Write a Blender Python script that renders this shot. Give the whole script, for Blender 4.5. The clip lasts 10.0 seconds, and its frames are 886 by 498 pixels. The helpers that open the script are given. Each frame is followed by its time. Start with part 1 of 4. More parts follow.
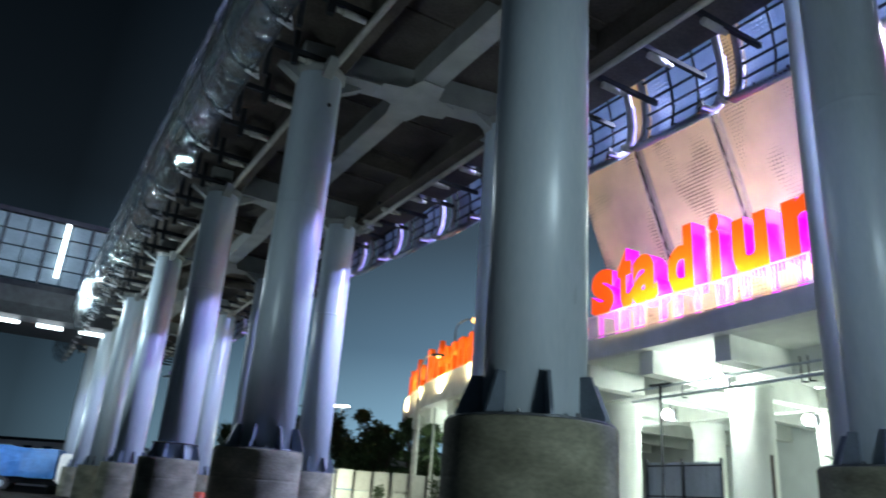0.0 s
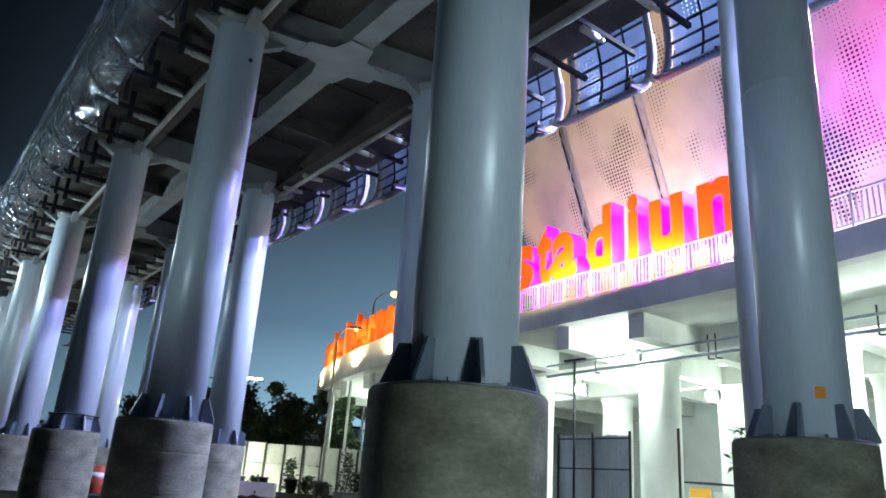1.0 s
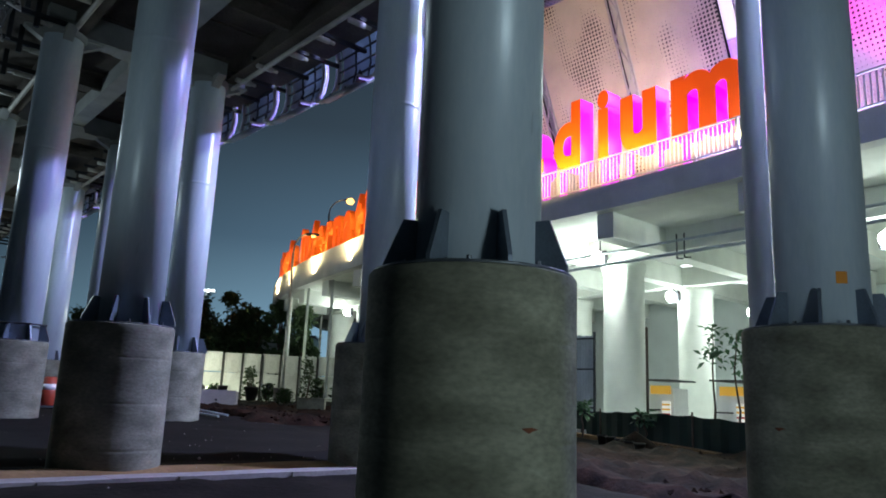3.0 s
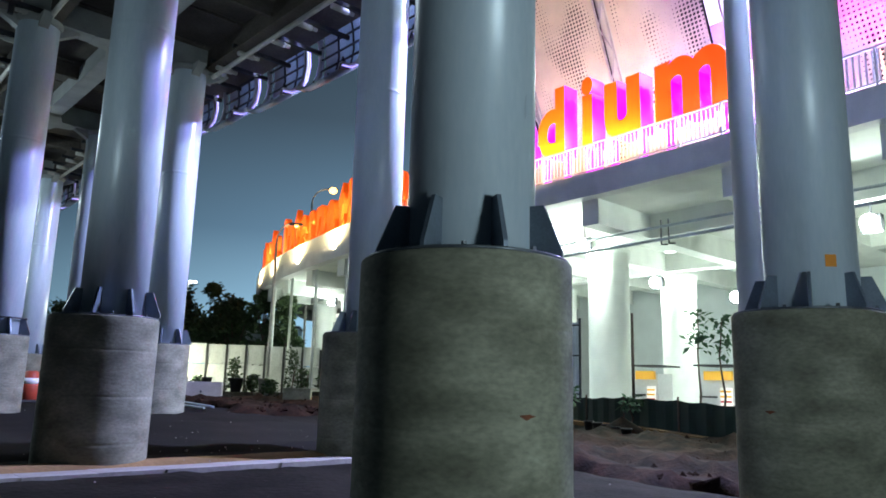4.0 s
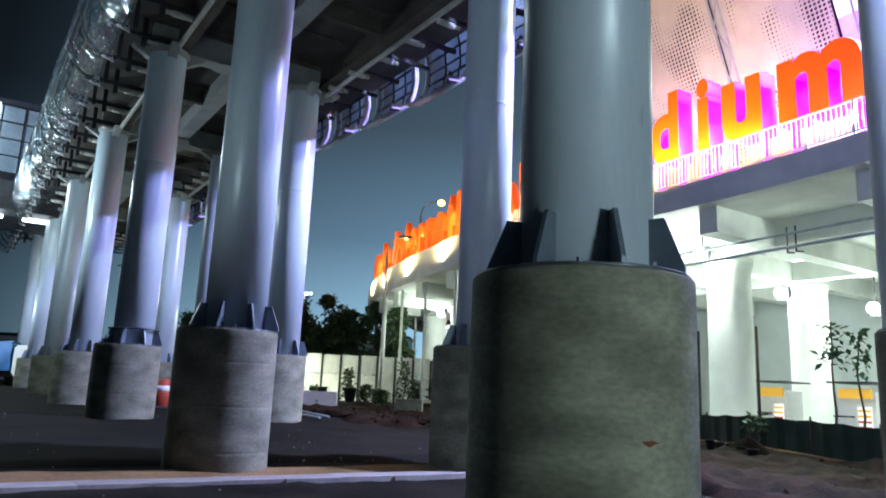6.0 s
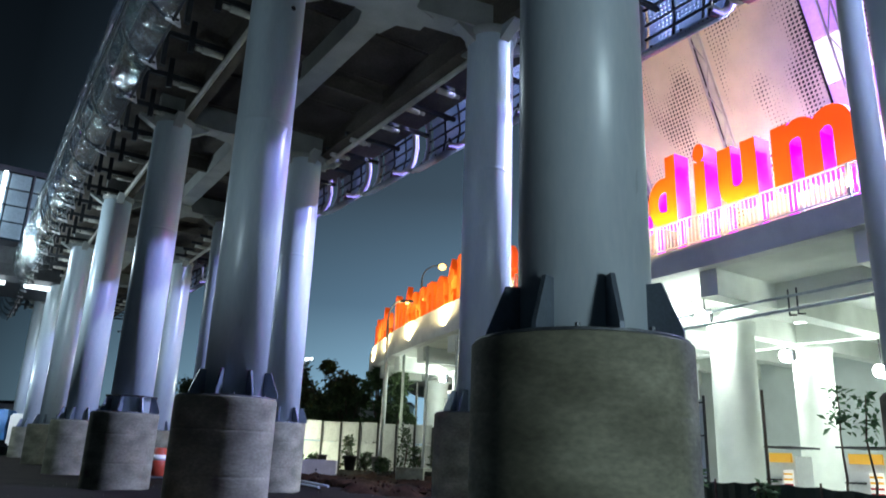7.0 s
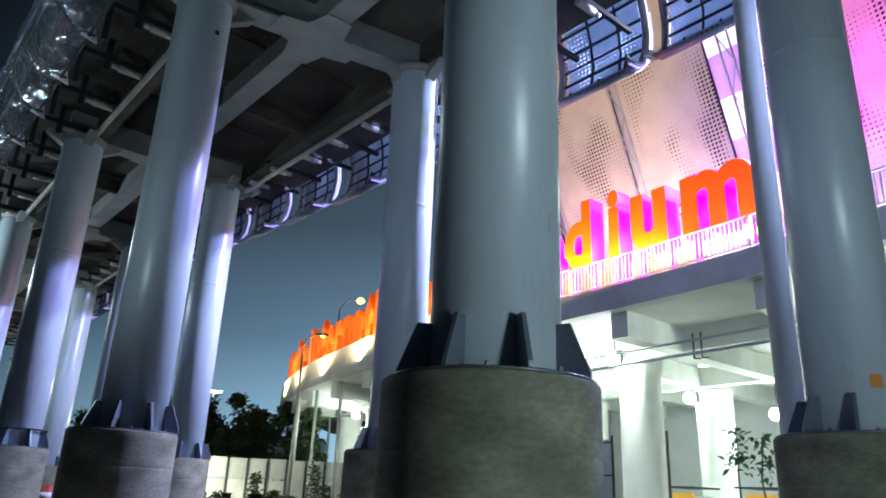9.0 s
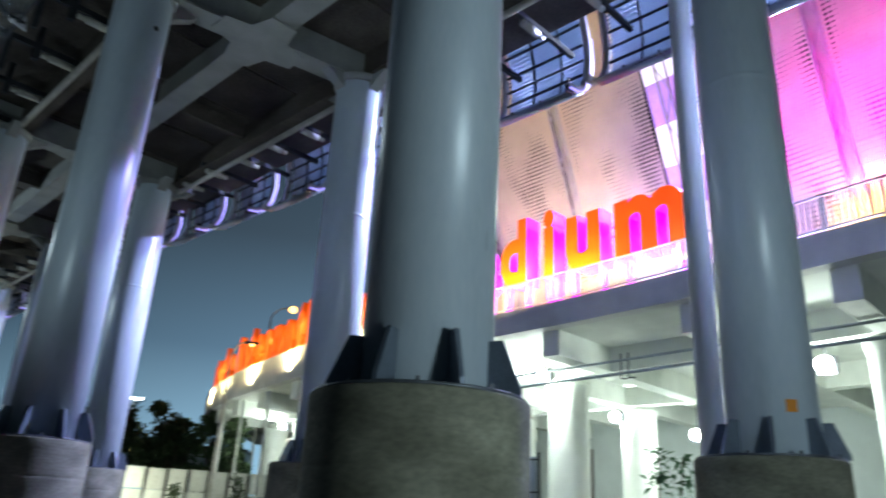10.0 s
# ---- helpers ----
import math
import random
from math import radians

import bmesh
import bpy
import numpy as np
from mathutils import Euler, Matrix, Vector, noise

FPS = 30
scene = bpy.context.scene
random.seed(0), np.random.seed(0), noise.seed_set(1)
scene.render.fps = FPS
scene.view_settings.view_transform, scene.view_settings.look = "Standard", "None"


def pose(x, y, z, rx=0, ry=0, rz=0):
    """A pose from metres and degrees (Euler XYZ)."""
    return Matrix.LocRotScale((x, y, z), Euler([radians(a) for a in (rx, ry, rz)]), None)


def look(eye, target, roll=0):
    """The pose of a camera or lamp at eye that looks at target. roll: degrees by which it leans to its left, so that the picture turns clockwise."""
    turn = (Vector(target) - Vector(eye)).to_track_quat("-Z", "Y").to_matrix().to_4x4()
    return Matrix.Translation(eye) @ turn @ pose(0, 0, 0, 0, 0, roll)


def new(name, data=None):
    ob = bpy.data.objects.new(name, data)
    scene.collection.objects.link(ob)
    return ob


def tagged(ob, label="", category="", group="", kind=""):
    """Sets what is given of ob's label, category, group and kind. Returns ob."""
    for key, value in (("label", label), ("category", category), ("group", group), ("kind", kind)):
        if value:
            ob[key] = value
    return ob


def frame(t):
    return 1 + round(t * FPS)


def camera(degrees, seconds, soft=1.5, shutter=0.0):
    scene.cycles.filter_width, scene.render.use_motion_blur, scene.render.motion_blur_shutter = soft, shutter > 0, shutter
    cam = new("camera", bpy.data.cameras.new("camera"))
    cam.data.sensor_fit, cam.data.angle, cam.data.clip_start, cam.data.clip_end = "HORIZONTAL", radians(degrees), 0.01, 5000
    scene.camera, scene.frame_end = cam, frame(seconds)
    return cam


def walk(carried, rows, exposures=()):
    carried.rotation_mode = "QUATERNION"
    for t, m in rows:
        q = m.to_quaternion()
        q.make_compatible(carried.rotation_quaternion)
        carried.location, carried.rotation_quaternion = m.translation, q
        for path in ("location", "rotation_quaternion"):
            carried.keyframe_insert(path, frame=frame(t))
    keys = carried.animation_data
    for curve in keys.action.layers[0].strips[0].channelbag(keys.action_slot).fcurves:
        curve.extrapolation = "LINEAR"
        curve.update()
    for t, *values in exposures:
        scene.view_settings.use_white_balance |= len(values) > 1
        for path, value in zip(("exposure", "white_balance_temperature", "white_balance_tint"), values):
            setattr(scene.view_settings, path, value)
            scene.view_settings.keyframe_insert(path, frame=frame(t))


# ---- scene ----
cam = camera(63.0, 10.0, soft=1.7, shutter=0.7)
PATH = [
    (0, (0.739, 0.311, 1.732), (0.517, 2.179, 2.412), 4.3),
    (0.5, (0.68, 0.502, 1.759), (0.608, 2.389, 2.417), 4.0),
    (1, (0.602, 0.723, 1.724), (0.606, 2.621, 2.355), 3.9),
    (1.5, (0.517, 1.05, 1.725), (0.549, 2.951, 2.346), 3.5),
    (2, (0.302, 1.377, 1.673), (0.386, 3.291, 2.25), 3.2),
    (2.5, (0.184, 1.686, 1.633), (0.303, 3.63, 2.089), 2.9),
    (4, (0.043, 1.961, 1.614), (0.246, 3.916, 1.986), 1.5),
    (4.5, (0.017, 2.011, 1.628), (0.168, 3.974, 1.978), 1.6),
    (5, (0.005, 2.052, 1.637), (0.042, 4.023, 1.971), 2.2),
    (6.5, (0.025, 2.076, 1.699), (-0.086, 4.018, 2.168), 2.4),
    (7, (0.036, 2.039, 1.695), (-0.068, 3.956, 2.256), 2.2),
    (7.5, (0.023, 2.03, 1.689), (-0.078, 3.939, 2.279), 2.2),
    (8, (0.026, 2.032, 1.699), (-0.061, 3.936, 2.303), 2.2),
    (8.5, (0.059, 2.086, 1.707), (0.032, 3.984, 2.337), 2.3),
    (9, (0.089, 2.077, 1.707), (0.2, 3.961, 2.369), 2.4),
    (9.5, (0.075, 2.064, 1.705), (0.205, 3.94, 2.387), 2.9),
    (10, (0.097, 2.119, 1.725), (0.378, 3.97, 2.429), 3.1),
]
walk(cam, [(t, look(eye, target, roll)) for t, eye, target, roll in PATH],
     exposures=[(0, 0.42), (0.5, 0.52), (1.0, 0.64), (1.5, 0.3), (2.0, 0.0), (2.5, -0.5), (3.2, 0.1), (4.5, 0.7), (6.3, 0.55), (7.5, 0.34), (8.3, 0.38), (9.2, 0.52), (10, 0.44)])

# ---- frame of the place: u across the elevated walkway, v along it ----
BASE = pose(0.9, 7.95, 0, 0, 0, 36.45)


def at(u, v, z=0.0, rx=0, ry=0, rz=0):
    return BASE @ pose(u, v, z, rx, ry, rz)


def ground_z(u, v):
    knots = ((-1e4, 0.0), (2, 0.0), (8.5, 0.22), (17.5, 0.6), (42, 1.0), (1e4, 1.0))
    z = 0.0
    for (a, za), (b, zb) in zip(knots, knots[1:]):
        if a <= v <= b:
            z = za + (zb - za) * (v - a) / (b - a)
    if v < 12:
        k = min(max((u - 9) / 7, 0), 1)
        z = max(z, 0.45 * k * min(max((v + 12) / 12, 0), 1))
    return z


def edge_u(v):
    """Outer edge of the stadium podium."""
    knots = ((-60, 5.0), (-20, 12.6), (0, 15.0), (6, 16.05), (10, 16.4), (16, 16.7), (27, 17.5), (33, 18.8),
             (38, 20.0), (43, 21.6), (47, 23.1), (52, 25.5), (56, 29.0), (59, 34.0))
    for (a, ua), (b, ub) in zip(knots, knots[1:]):
        if a <= v <= b:
            return ua + (ub - ua) * (v - a) / (b - a)
    return 34.0


# ---- world and lights ----
world = bpy.data.worlds.new("night_sky")
scene.world = world
world.use_nodes = True
nt = world.node_tree
nt.nodes.clear()
tc = nt.nodes.new("ShaderNodeTexCoord")
sep = nt.nodes.new("ShaderNodeSeparateXYZ")
ramp = nt.nodes.new("ShaderNodeValToRGB")
bg = nt.nodes.new("ShaderNodeBackground")
wo = nt.nodes.new("ShaderNodeOutputWorld")
nt.links.new(tc.outputs["Generated"], sep.inputs[0])
nt.links.new(sep.outputs["Z"], ramp.inputs[0])
glow = nt.nodes.new("ShaderNodeVectorMath")
glow.operation = "DOT_PRODUCT"
glow.inputs[1].default_value = (0.77, 0.64, 0.0)
span = nt.nodes.new("ShaderNodeMapRange")
span.inputs["From Min"].default_value, span.inputs["From Max"].default_value = 0.06, 0.62
span.inputs["To Min"].default_value, span.inputs["To Max"].default_value = 0.10, 1.0
tint = nt.nodes.new("ShaderNodeVectorMath")
tint.operation = "SCALE"
nt.links.new(tc.outputs["Generated"], glow.inputs[0])
nt.links.new(glow.outputs["Value"], span.inputs[0])
nt.links.new(ramp.outputs[0], tint.inputs[0])
nt.links.new(span.outputs[0], tint.inputs["Scale"])
nt.links.new(tint.outputs[0], bg.inputs[0])
nt.links.new(bg.outputs[0], wo.inputs[0])
el = ramp.color_ramp.elements
el[0].position, el[0].color = 0.0, (0.135, 0.235, 0.31, 1)
el[1].position, el[1].color = 0.62, (0.006, 0.011, 0.017, 1)
for p, c in ((0.08, (0.108, 0.195, 0.265, 1)), (0.2, (0.045, 0.084, 0.124, 1)), (0.35, (0.02, 0.033, 0.047, 1))):
    e = el.new(p)
    e.color = c
bg.inputs[1].default_value = 2.05


def lamp(name, kind, m, power, colour, size=0.3, size_y=0.0, spot=90, blend=0.6):
    d = bpy.data.lights.new(name, kind)
    d.energy, d.color = power, colour
    if kind == "AREA":
        d.size = size
        if size_y:
            d.shape, d.size_y = "RECTANGLE", size_y
    else:
        d.shadow_soft_size = size
    if kind == "SPOT":
        d.spot_size, d.spot_blend = radians(spot), blend
    ob = new(name, d)
    ob.matrix_world = m
    return ob


def aim(u, v, z, tu, tv, tz):
    return look(BASE @ Vector((u, v, z)), BASE @ Vector((tu, tv, tz)))


COOL, WARM, VIOLET = (0.86, 1.0, 0.93), (1.0, 0.87, 0.69), (0.36, 0.38, 1.0)
# flood lamps under the podium, two rows that go on beyond the view
# the last one is unseen, added to even out the light inside
FLOODS = [(20.2, 13.75, 7.2), (28.3, 15.25, 6.65), (29.0, 11.4, 5.7), (20.6, 3.0, 6.6), (27.0, 27.0, 6.8), (24.0, 38.0, 6.8), (24.5, 20.5, 6.8)]
for i, (fu, fv, fz) in enumerate(FLOODS):
    lamp("podium_flood", "POINT", at(fu, fv, fz), 700 if i in (0, 3) else 430, COOL, 0.18)
# facade flood lamps, unseen, set before the cladding to light the column sides
lamp("facade_flood", "SPOT", aim(19.2, 2.3, 15.9, 0, 13, 4), 26000, VIOLET, 0.35, spot=120)
lamp("facade_flood_white", "SPOT", aim(18.5, 2.3, 17.9, 0, 13, 3), 14000, (0.74, 0.88, 1.0), 0.35, spot=120)
# added lamps in the air short of the far arm, for film glints
lamp("film_fill_light", "POINT", at(-3.2, 37.0, 11.2), 800, (0.75, 0.92, 1.0), 0.3)
lamp("film_fill_light", "POINT", at(-4.5, 27.0, 8.5), 700, (0.72, 0.90, 1.0), 0.3)
# added fill lamp beyond the view, low beside the walkway, for near columns
lamp("front_fill_lamp", "POINT", at(-0.6, -7.4, 2.0), 500, (0.75, 0.93, 1.0), 0.4)
# added fill spot for the pipes, beside the walkway, aimed up at its underside
lamp("pipe_fill_spot", "SPOT", aim(-9.0, 3.5, 0.8, 0.0, 10.5, 11.5), 620, (0.74, 0.93, 1.0), 0.4, spot=62, blend=0.85)
# warm wash on the cladding, magenta wash beyond it
for fv in (10.3, 13.8, 18.0):
    lamp("facade_wash", "SPOT", aim(edge_u(fv) + 2.2, fv, 9.6, edge_u(fv) + 5.0, fv, 18), 700, WARM, 0.3, spot=82)
for fv in (1.8, -0.6):
    lamp("facade_wash_magenta", "SPOT", aim(edge_u(fv) + 3.6, fv, 12.4, edge_u(fv) + 4.9, fv - 0.3, 15.0), 1300, (1.0, 0.0, 0.62), 0.3, spot=110)
lamp("facade_wash_white", "SPOT", aim(19.9, 1.2, 10.2, 21.5, 1.0, 11.6), 1300, (1.0, 0.5, 0.05), 0.2, spot=80)
# sign lights: warm strip at the feet of the letters, magenta from behind and beside
# added strip outside the edge, no source seen, to light the balusters
lamp("rail_fill_strip", "AREA", aim(15.95, 11.0, 9.75, 17.6, 11.0, 11.2), 130, (1.0, 0.74, 0.30), 11.5, 0.12)
lamp("sign_strip", "AREA", aim(17.15, 12.6, 10.1, 17.8, 12.6, 11.6), 1000, (1.0, 0.66, 0.10), 7.5, 0.12)
for fv in (4.2, 8.0, 11.0, 14.0):
    lamp("sign_magenta", "SPOT", aim(18.3, fv, 10.4, 17.3, fv + 3.0, 12.0), 55, (0.85, 0.05, 1.0), 0.15, spot=130)
for fv in (23, 29, 35, 41, 46):
    lamp("far_sign_strip", "AREA", aim(edge_u(fv) - 0.5, fv, 9.2, edge_u(fv) + 0.6, fv, 11.4), 420, (1.0, 0.78, 0.40), 0.10, 3.0)


# ---- materials ----
def material(name, colour, rough=0.6, metal=0.0, var=0.25, scale=3.0, fine=40.0, bump=0.15, stretch=(1, 1, 1), emit=None, emit_power=0.0,
             dirt=None, alpha=1.0, transmission=0.0, rand=0.0, coat=0.0):
    m = bpy.data.materials.new(name)
    m.use_nodes = True
    t = m.node_tree
    b = t.nodes["Principled BSDF"]
    N, L = t.nodes.new, t.links.new
    co = N("ShaderNodeTexCoord")
    mp = N("ShaderNodeMapping")
    mp.inputs["Scale"].default_value = stretch
    L(co.outputs["Object"], mp.inputs[0])
    n1, n2 = N("ShaderNodeTexNoise"), N("ShaderNodeTexNoise")
    n1.inputs["Scale"].default_value, n2.inputs["Scale"].default_value = scale, fine
    n1.inputs["Detail"].default_value = 6
    n2.inputs["Detail"].default_value = 4
    L(mp.outputs[0], n1.inputs["Vector"])
    L(mp.outputs[0], n2.inputs["Vector"])
    r = N("ShaderNodeValToRGB")
    dark = tuple(c * (1 - var) for c in (dirt or colour)) + (1,)
    light = tuple(min(c * (1 + var * 0.6), 1) for c in colour) + (1,)
    r.color_ramp.elements[0].position, r.color_ramp.elements[0].color = 0.3, dark
    r.color_ramp.elements[1].position, r.color_ramp.elements[1].color = 0.68, light
    L(n1.outputs[0], r.inputs[0])
    mx = N("ShaderNodeMixRGB")
    mx.blend_type = "OVERLAY"
    mx.inputs[0].default_value = min(var * 1.2, 0.6)
    L(r.outputs[0], mx.inputs[1])
    L(n2.outputs[0], mx.inputs[2])
    out = mx.outputs[0]
    if rand:
        oi = N("ShaderNodeObjectInfo")
        hs = N("ShaderNodeHueSaturation")
        mr = N("ShaderNodeMapRange")
        mr.inputs["To Min"].default_value, mr.inputs["To Max"].default_value = 1 - rand, 1 + rand
        L(oi.outputs["Random"], mr.inputs[0])
        L(mr.outputs[0], hs.inputs["Value"])
        L(out, hs.inputs["Color"])
        out = hs.outputs[0]
    L(out, b.inputs["Base Color"])
    rr = N("ShaderNodeMapRange")
    rr.inputs["To Min"].default_value, rr.inputs["To Max"].default_value = max(rough - 0.12, 0.03), min(rough + 0.15, 1)
    L(n1.outputs[0], rr.inputs[0])
    L(rr.outputs[0], b.inputs["Roughness"])
    b.inputs["Metallic"].default_value = metal
    b.inputs["Alpha"].default_value = alpha
    b.inputs["Transmission Weight"].default_value = transmission
    b.inputs["Coat Weight"].default_value = coat
    if bump:
        bp = N("ShaderNodeBump")
        bp.inputs["Strength"].default_value, bp.inputs["Distance"].default_value = bump, 0.02
        L(n2.outputs[0], bp.inputs["Height"])
        L(bp.outputs[0], b.inputs["Normal"])
    if emit:
        b.inputs["Emission Color"].default_value = (*emit, 1)
        b.inputs["Emission Strength"].default_value = emit_power
    return m


M_PIPE = material("painted_steel_pipe", (0.58, 0.69, 0.77), 0.31, 0.05, 0.14, 1.4, 24, 0.03, (1, 1, 0.22), rand=0.06)
M_CONC = material("pedestal_concrete", (0.205, 0.21, 0.158), 0.85, 0, 0.42, 1.5, 16, 0.16, (0.85, 0.85, 1.7), dirt=(0.143, 0.148, 0.10), rand=0.1)
M_RING = material("dark_ring", (0.13, 0.15, 0.17), 0.4, 0.5, 0.3, 6, 60, 0.1)
M_GUSSET = material("gusset_paint", (0.15, 0.19, 0.24), 0.35, 0.3, 0.2, 3, 40, 0.05, rand=0.15)
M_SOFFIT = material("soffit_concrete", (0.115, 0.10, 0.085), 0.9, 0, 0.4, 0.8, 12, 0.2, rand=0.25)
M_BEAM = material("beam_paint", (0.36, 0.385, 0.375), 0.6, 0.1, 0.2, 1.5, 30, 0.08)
M_TUBE = material("light_tube", (0.55, 0.55, 0.50), 0.5, 0.2, 0.2, 4, 40, 0.05)
M_DARK = material("dark_metal", (0.045, 0.05, 0.058), 0.5, 0.5, 0.3, 3, 40, 0.05)
M_RIB = material("rib_paint", (0.55, 0.56, 0.60), 0.45, 0.2, 0.15, 3, 30, 0.04)
M_LED = material("violet_led", (0.5, 0.5, 0.9), 0.5, emit=(0.36, 0.30, 1.0), emit_power=1.5, bump=0)


def film_sheet():
    m = bpy.data.materials.new("clear_film")
    m.use_nodes = True
    t = m.node_tree
    N, L = t.nodes.new, t.links.new
    t.nodes.remove(t.nodes["Principled BSDF"])
    co = N("ShaderNodeTexCoord")
    n1, n2 = N("ShaderNodeTexNoise"), N("ShaderNodeTexVoronoi")
    n1.inputs["Scale"].default_value, n1.inputs["Detail"].default_value = 4.5, 6
    n2.inputs["Scale"].default_value = 3.5
    n2.feature = "DISTANCE_TO_EDGE"
    L(co.outputs["Object"], n1.inputs["Vector"])
    L(n1.outputs["Color"], n2.inputs["Vector"])
    ad = N("ShaderNodeMath")
    L(n1.outputs[0], ad.inputs[0])
    L(n2.outputs["Distance"], ad.inputs[1])
    bp = N("ShaderNodeBump")
    bp.inputs["Strength"].default_value, bp.inputs["Distance"].default_value = 1.0, 0.25
    L(ad.outputs[0], bp.inputs["Height"])
    gl, df, tr = N("ShaderNodeBsdfGlossy"), N("ShaderNodeBsdfTranslucent"), N("ShaderNodeBsdfTransparent")
    gl.inputs["Color"].default_value = (0.85, 0.95, 1, 1)
    gl.inputs["Roughness"].default_value = 0.09
    df.inputs["Color"].default_value = (0.4, 0.5, 0.55, 1)
    L(bp.outputs[0], gl.inputs["Normal"])
    m1, m2 = N("ShaderNodeMixShader"), N("ShaderNodeMixShader")
    m1.inputs[0].default_value = 0.3
    L(gl.outputs[0], m1.inputs[1])
    L(df.outputs[0], m1.inputs[2])
    rm = N("ShaderNodeMapRange")
    rm.inputs["From Min"].default_value, rm.inputs["From Max"].default_value = 0.35, 0.7
    rm.inputs["To Min"].default_value, rm.inputs["To Max"].default_value = 0.20, 0.85
    L(n1.outputs[0], rm.inputs[0])
    L(rm.outputs[0], m2.inputs[0])
    L(tr.outputs[0], m2.inputs[1])
    L(m1.outputs[0], m2.inputs[2])
    L(m2.outputs[0], t.nodes["Material Output"].inputs[0])
    return m


M_FILM = film_sheet()
M_WHITE = material("white_painted_concrete", (0.74, 0.77, 0.72), 0.75, 0, 0.08, 1.2, 24, 0.08)
M_EDGE = material("podium_edge_concrete", (0.70, 0.71, 0.70), 0.8, 0, 0.14, 1.0, 20, 0.12)
M_WALL = material("back_wall_panels", (0.66, 0.72, 0.72), 0.7, 0, 0.08, 0.7, 18, 0.05)
M_RAIL = material("white_rail", (0.78, 0.78, 0.78), 0.4, 0.1, 0.06, 6, 40, 0.02)
# light on faces, sides and stands is put into these as emission
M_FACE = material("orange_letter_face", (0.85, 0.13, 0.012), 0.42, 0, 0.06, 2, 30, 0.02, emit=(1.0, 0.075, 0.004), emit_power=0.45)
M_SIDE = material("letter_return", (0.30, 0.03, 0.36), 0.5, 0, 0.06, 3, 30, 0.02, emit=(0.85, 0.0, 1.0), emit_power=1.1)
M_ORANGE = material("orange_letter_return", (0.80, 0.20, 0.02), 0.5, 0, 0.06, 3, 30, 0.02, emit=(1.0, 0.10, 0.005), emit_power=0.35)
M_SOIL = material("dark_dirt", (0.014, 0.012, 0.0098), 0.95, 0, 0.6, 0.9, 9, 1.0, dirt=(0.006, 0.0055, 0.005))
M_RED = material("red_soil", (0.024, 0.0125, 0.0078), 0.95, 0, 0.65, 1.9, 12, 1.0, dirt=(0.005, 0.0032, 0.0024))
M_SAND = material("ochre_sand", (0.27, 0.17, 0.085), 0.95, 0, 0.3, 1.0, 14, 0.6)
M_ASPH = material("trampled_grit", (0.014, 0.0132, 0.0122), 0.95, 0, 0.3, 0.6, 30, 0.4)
for dry in (M_SOIL, M_RED, M_ASPH, M_SAND):
    dry.node_tree.nodes["Principled BSDF"].inputs["Specular IOR Level"].default_value = 0.08
M_KERB = material("pale_concrete", (0.36, 0.335, 0.32), 0.85, 0, 0.22, 1.5, 24, 0.3, rand=0.1)
M_LEAF = material("tree_leaves", (0.065, 0.11, 0.045), 0.6, 0, 0.4, 1.5, 12, 0.1)
M_LEAF2 = material("sapling_leaves", (0.10, 0.22, 0.11), 0.55, 0, 0.3, 2, 14, 0.1)
M_BARK = material("bark", (0.12, 0.09, 0.07), 0.9, 0, 0.4, 4, 30, 0.5, (1, 1, 0.3))
M_FENCE = material("whitewashed_fence", (0.52, 0.54, 0.51), 0.8, 0, 0.3, 1.2, 20, 0.25, (1, 1, 0.4), rand=0.12)
M_ZINC = material("grey_zinc_sheet", (0.46, 0.52, 0.57), 0.5, 0.3, 0.25, 1.0, 20, 0.1, (1, 1, 0.3), rand=0.1)
M_NET = material("dark_green_netting", (0.018, 0.04, 0.03), 0.85, 0, 0.3, 2, 60, 0.3)
M_LAMP = material("lamp_glass", (1, 1, 1), 0.4, emit=(0.92, 1.0, 0.92), emit_power=40, bump=0)
M_SODIUM = material("sodium_lamp_glass", (1, 0.8, 0.5), 0.4, emit=(1.0, 0.52, 0.13), emit_power=4, bump=0)
M_POT = material("black_plastic", (0.03, 0.03, 0.03), 0.6, 0, 0.2, 4, 30, 0.1)
# kiosk light is put into these boards as a weak glow
M_YELLOW = material("glowing_yellow_board", (0.80, 0.45, 0.06), 0.6, 0, 0.1, 3, 30, 0.05, emit=(0.9, 0.45, 0.05), emit_power=0.25)
M_BOARD = material("glowing_white_board", (0.8, 0.78, 0.74), 0.6, 0, 0.1, 3, 30, 0.05, emit=(1, 0.95, 0.85), emit_power=0.5)
M_REDTXT = material("red_print", (0.6, 0.05, 0.06), 0.6, 0, 0.1, 3, 30, 0)
M_RUST = material("rust_stain", (0.16, 0.05, 0.02), 0.9, 0, 0.4, 12, 60, 0.1)
M_TAG = material("orange_tag", (0.75, 0.28, 0.02), 0.6, 0, 0.1, 3, 30, 0.03)
M_CONE = material("orange_plastic", (0.42, 0.06, 0.03), 0.5, 0, 0.15, 3, 30, 0.03)
M_BLUE = material("blue_tarpaulin", (0.04, 0.16, 0.42), 0.5, 0, 0.3, 2, 14, 0.4)
M_GLASSLIT = material("lit_window", (0.12, 0.16, 0.19), 0.2, 0, 0.3, 1.0, 10, 0, emit=(0.45, 0.70, 0.85), emit_power=0.1)
M_TUBELIT = material("bright_tube_lamp", (1, 1, 1), 0.4, emit=(0.85, 0.97, 1.0), emit_power=6, bump=0)
M_STRIP = material("lit_mesh_strip", (0.8, 0.78, 0.85), 0.5, 0, 0.2, 1.2, 9, 0, emit=(0.86, 0.80, 1.0), emit_power=0.9)


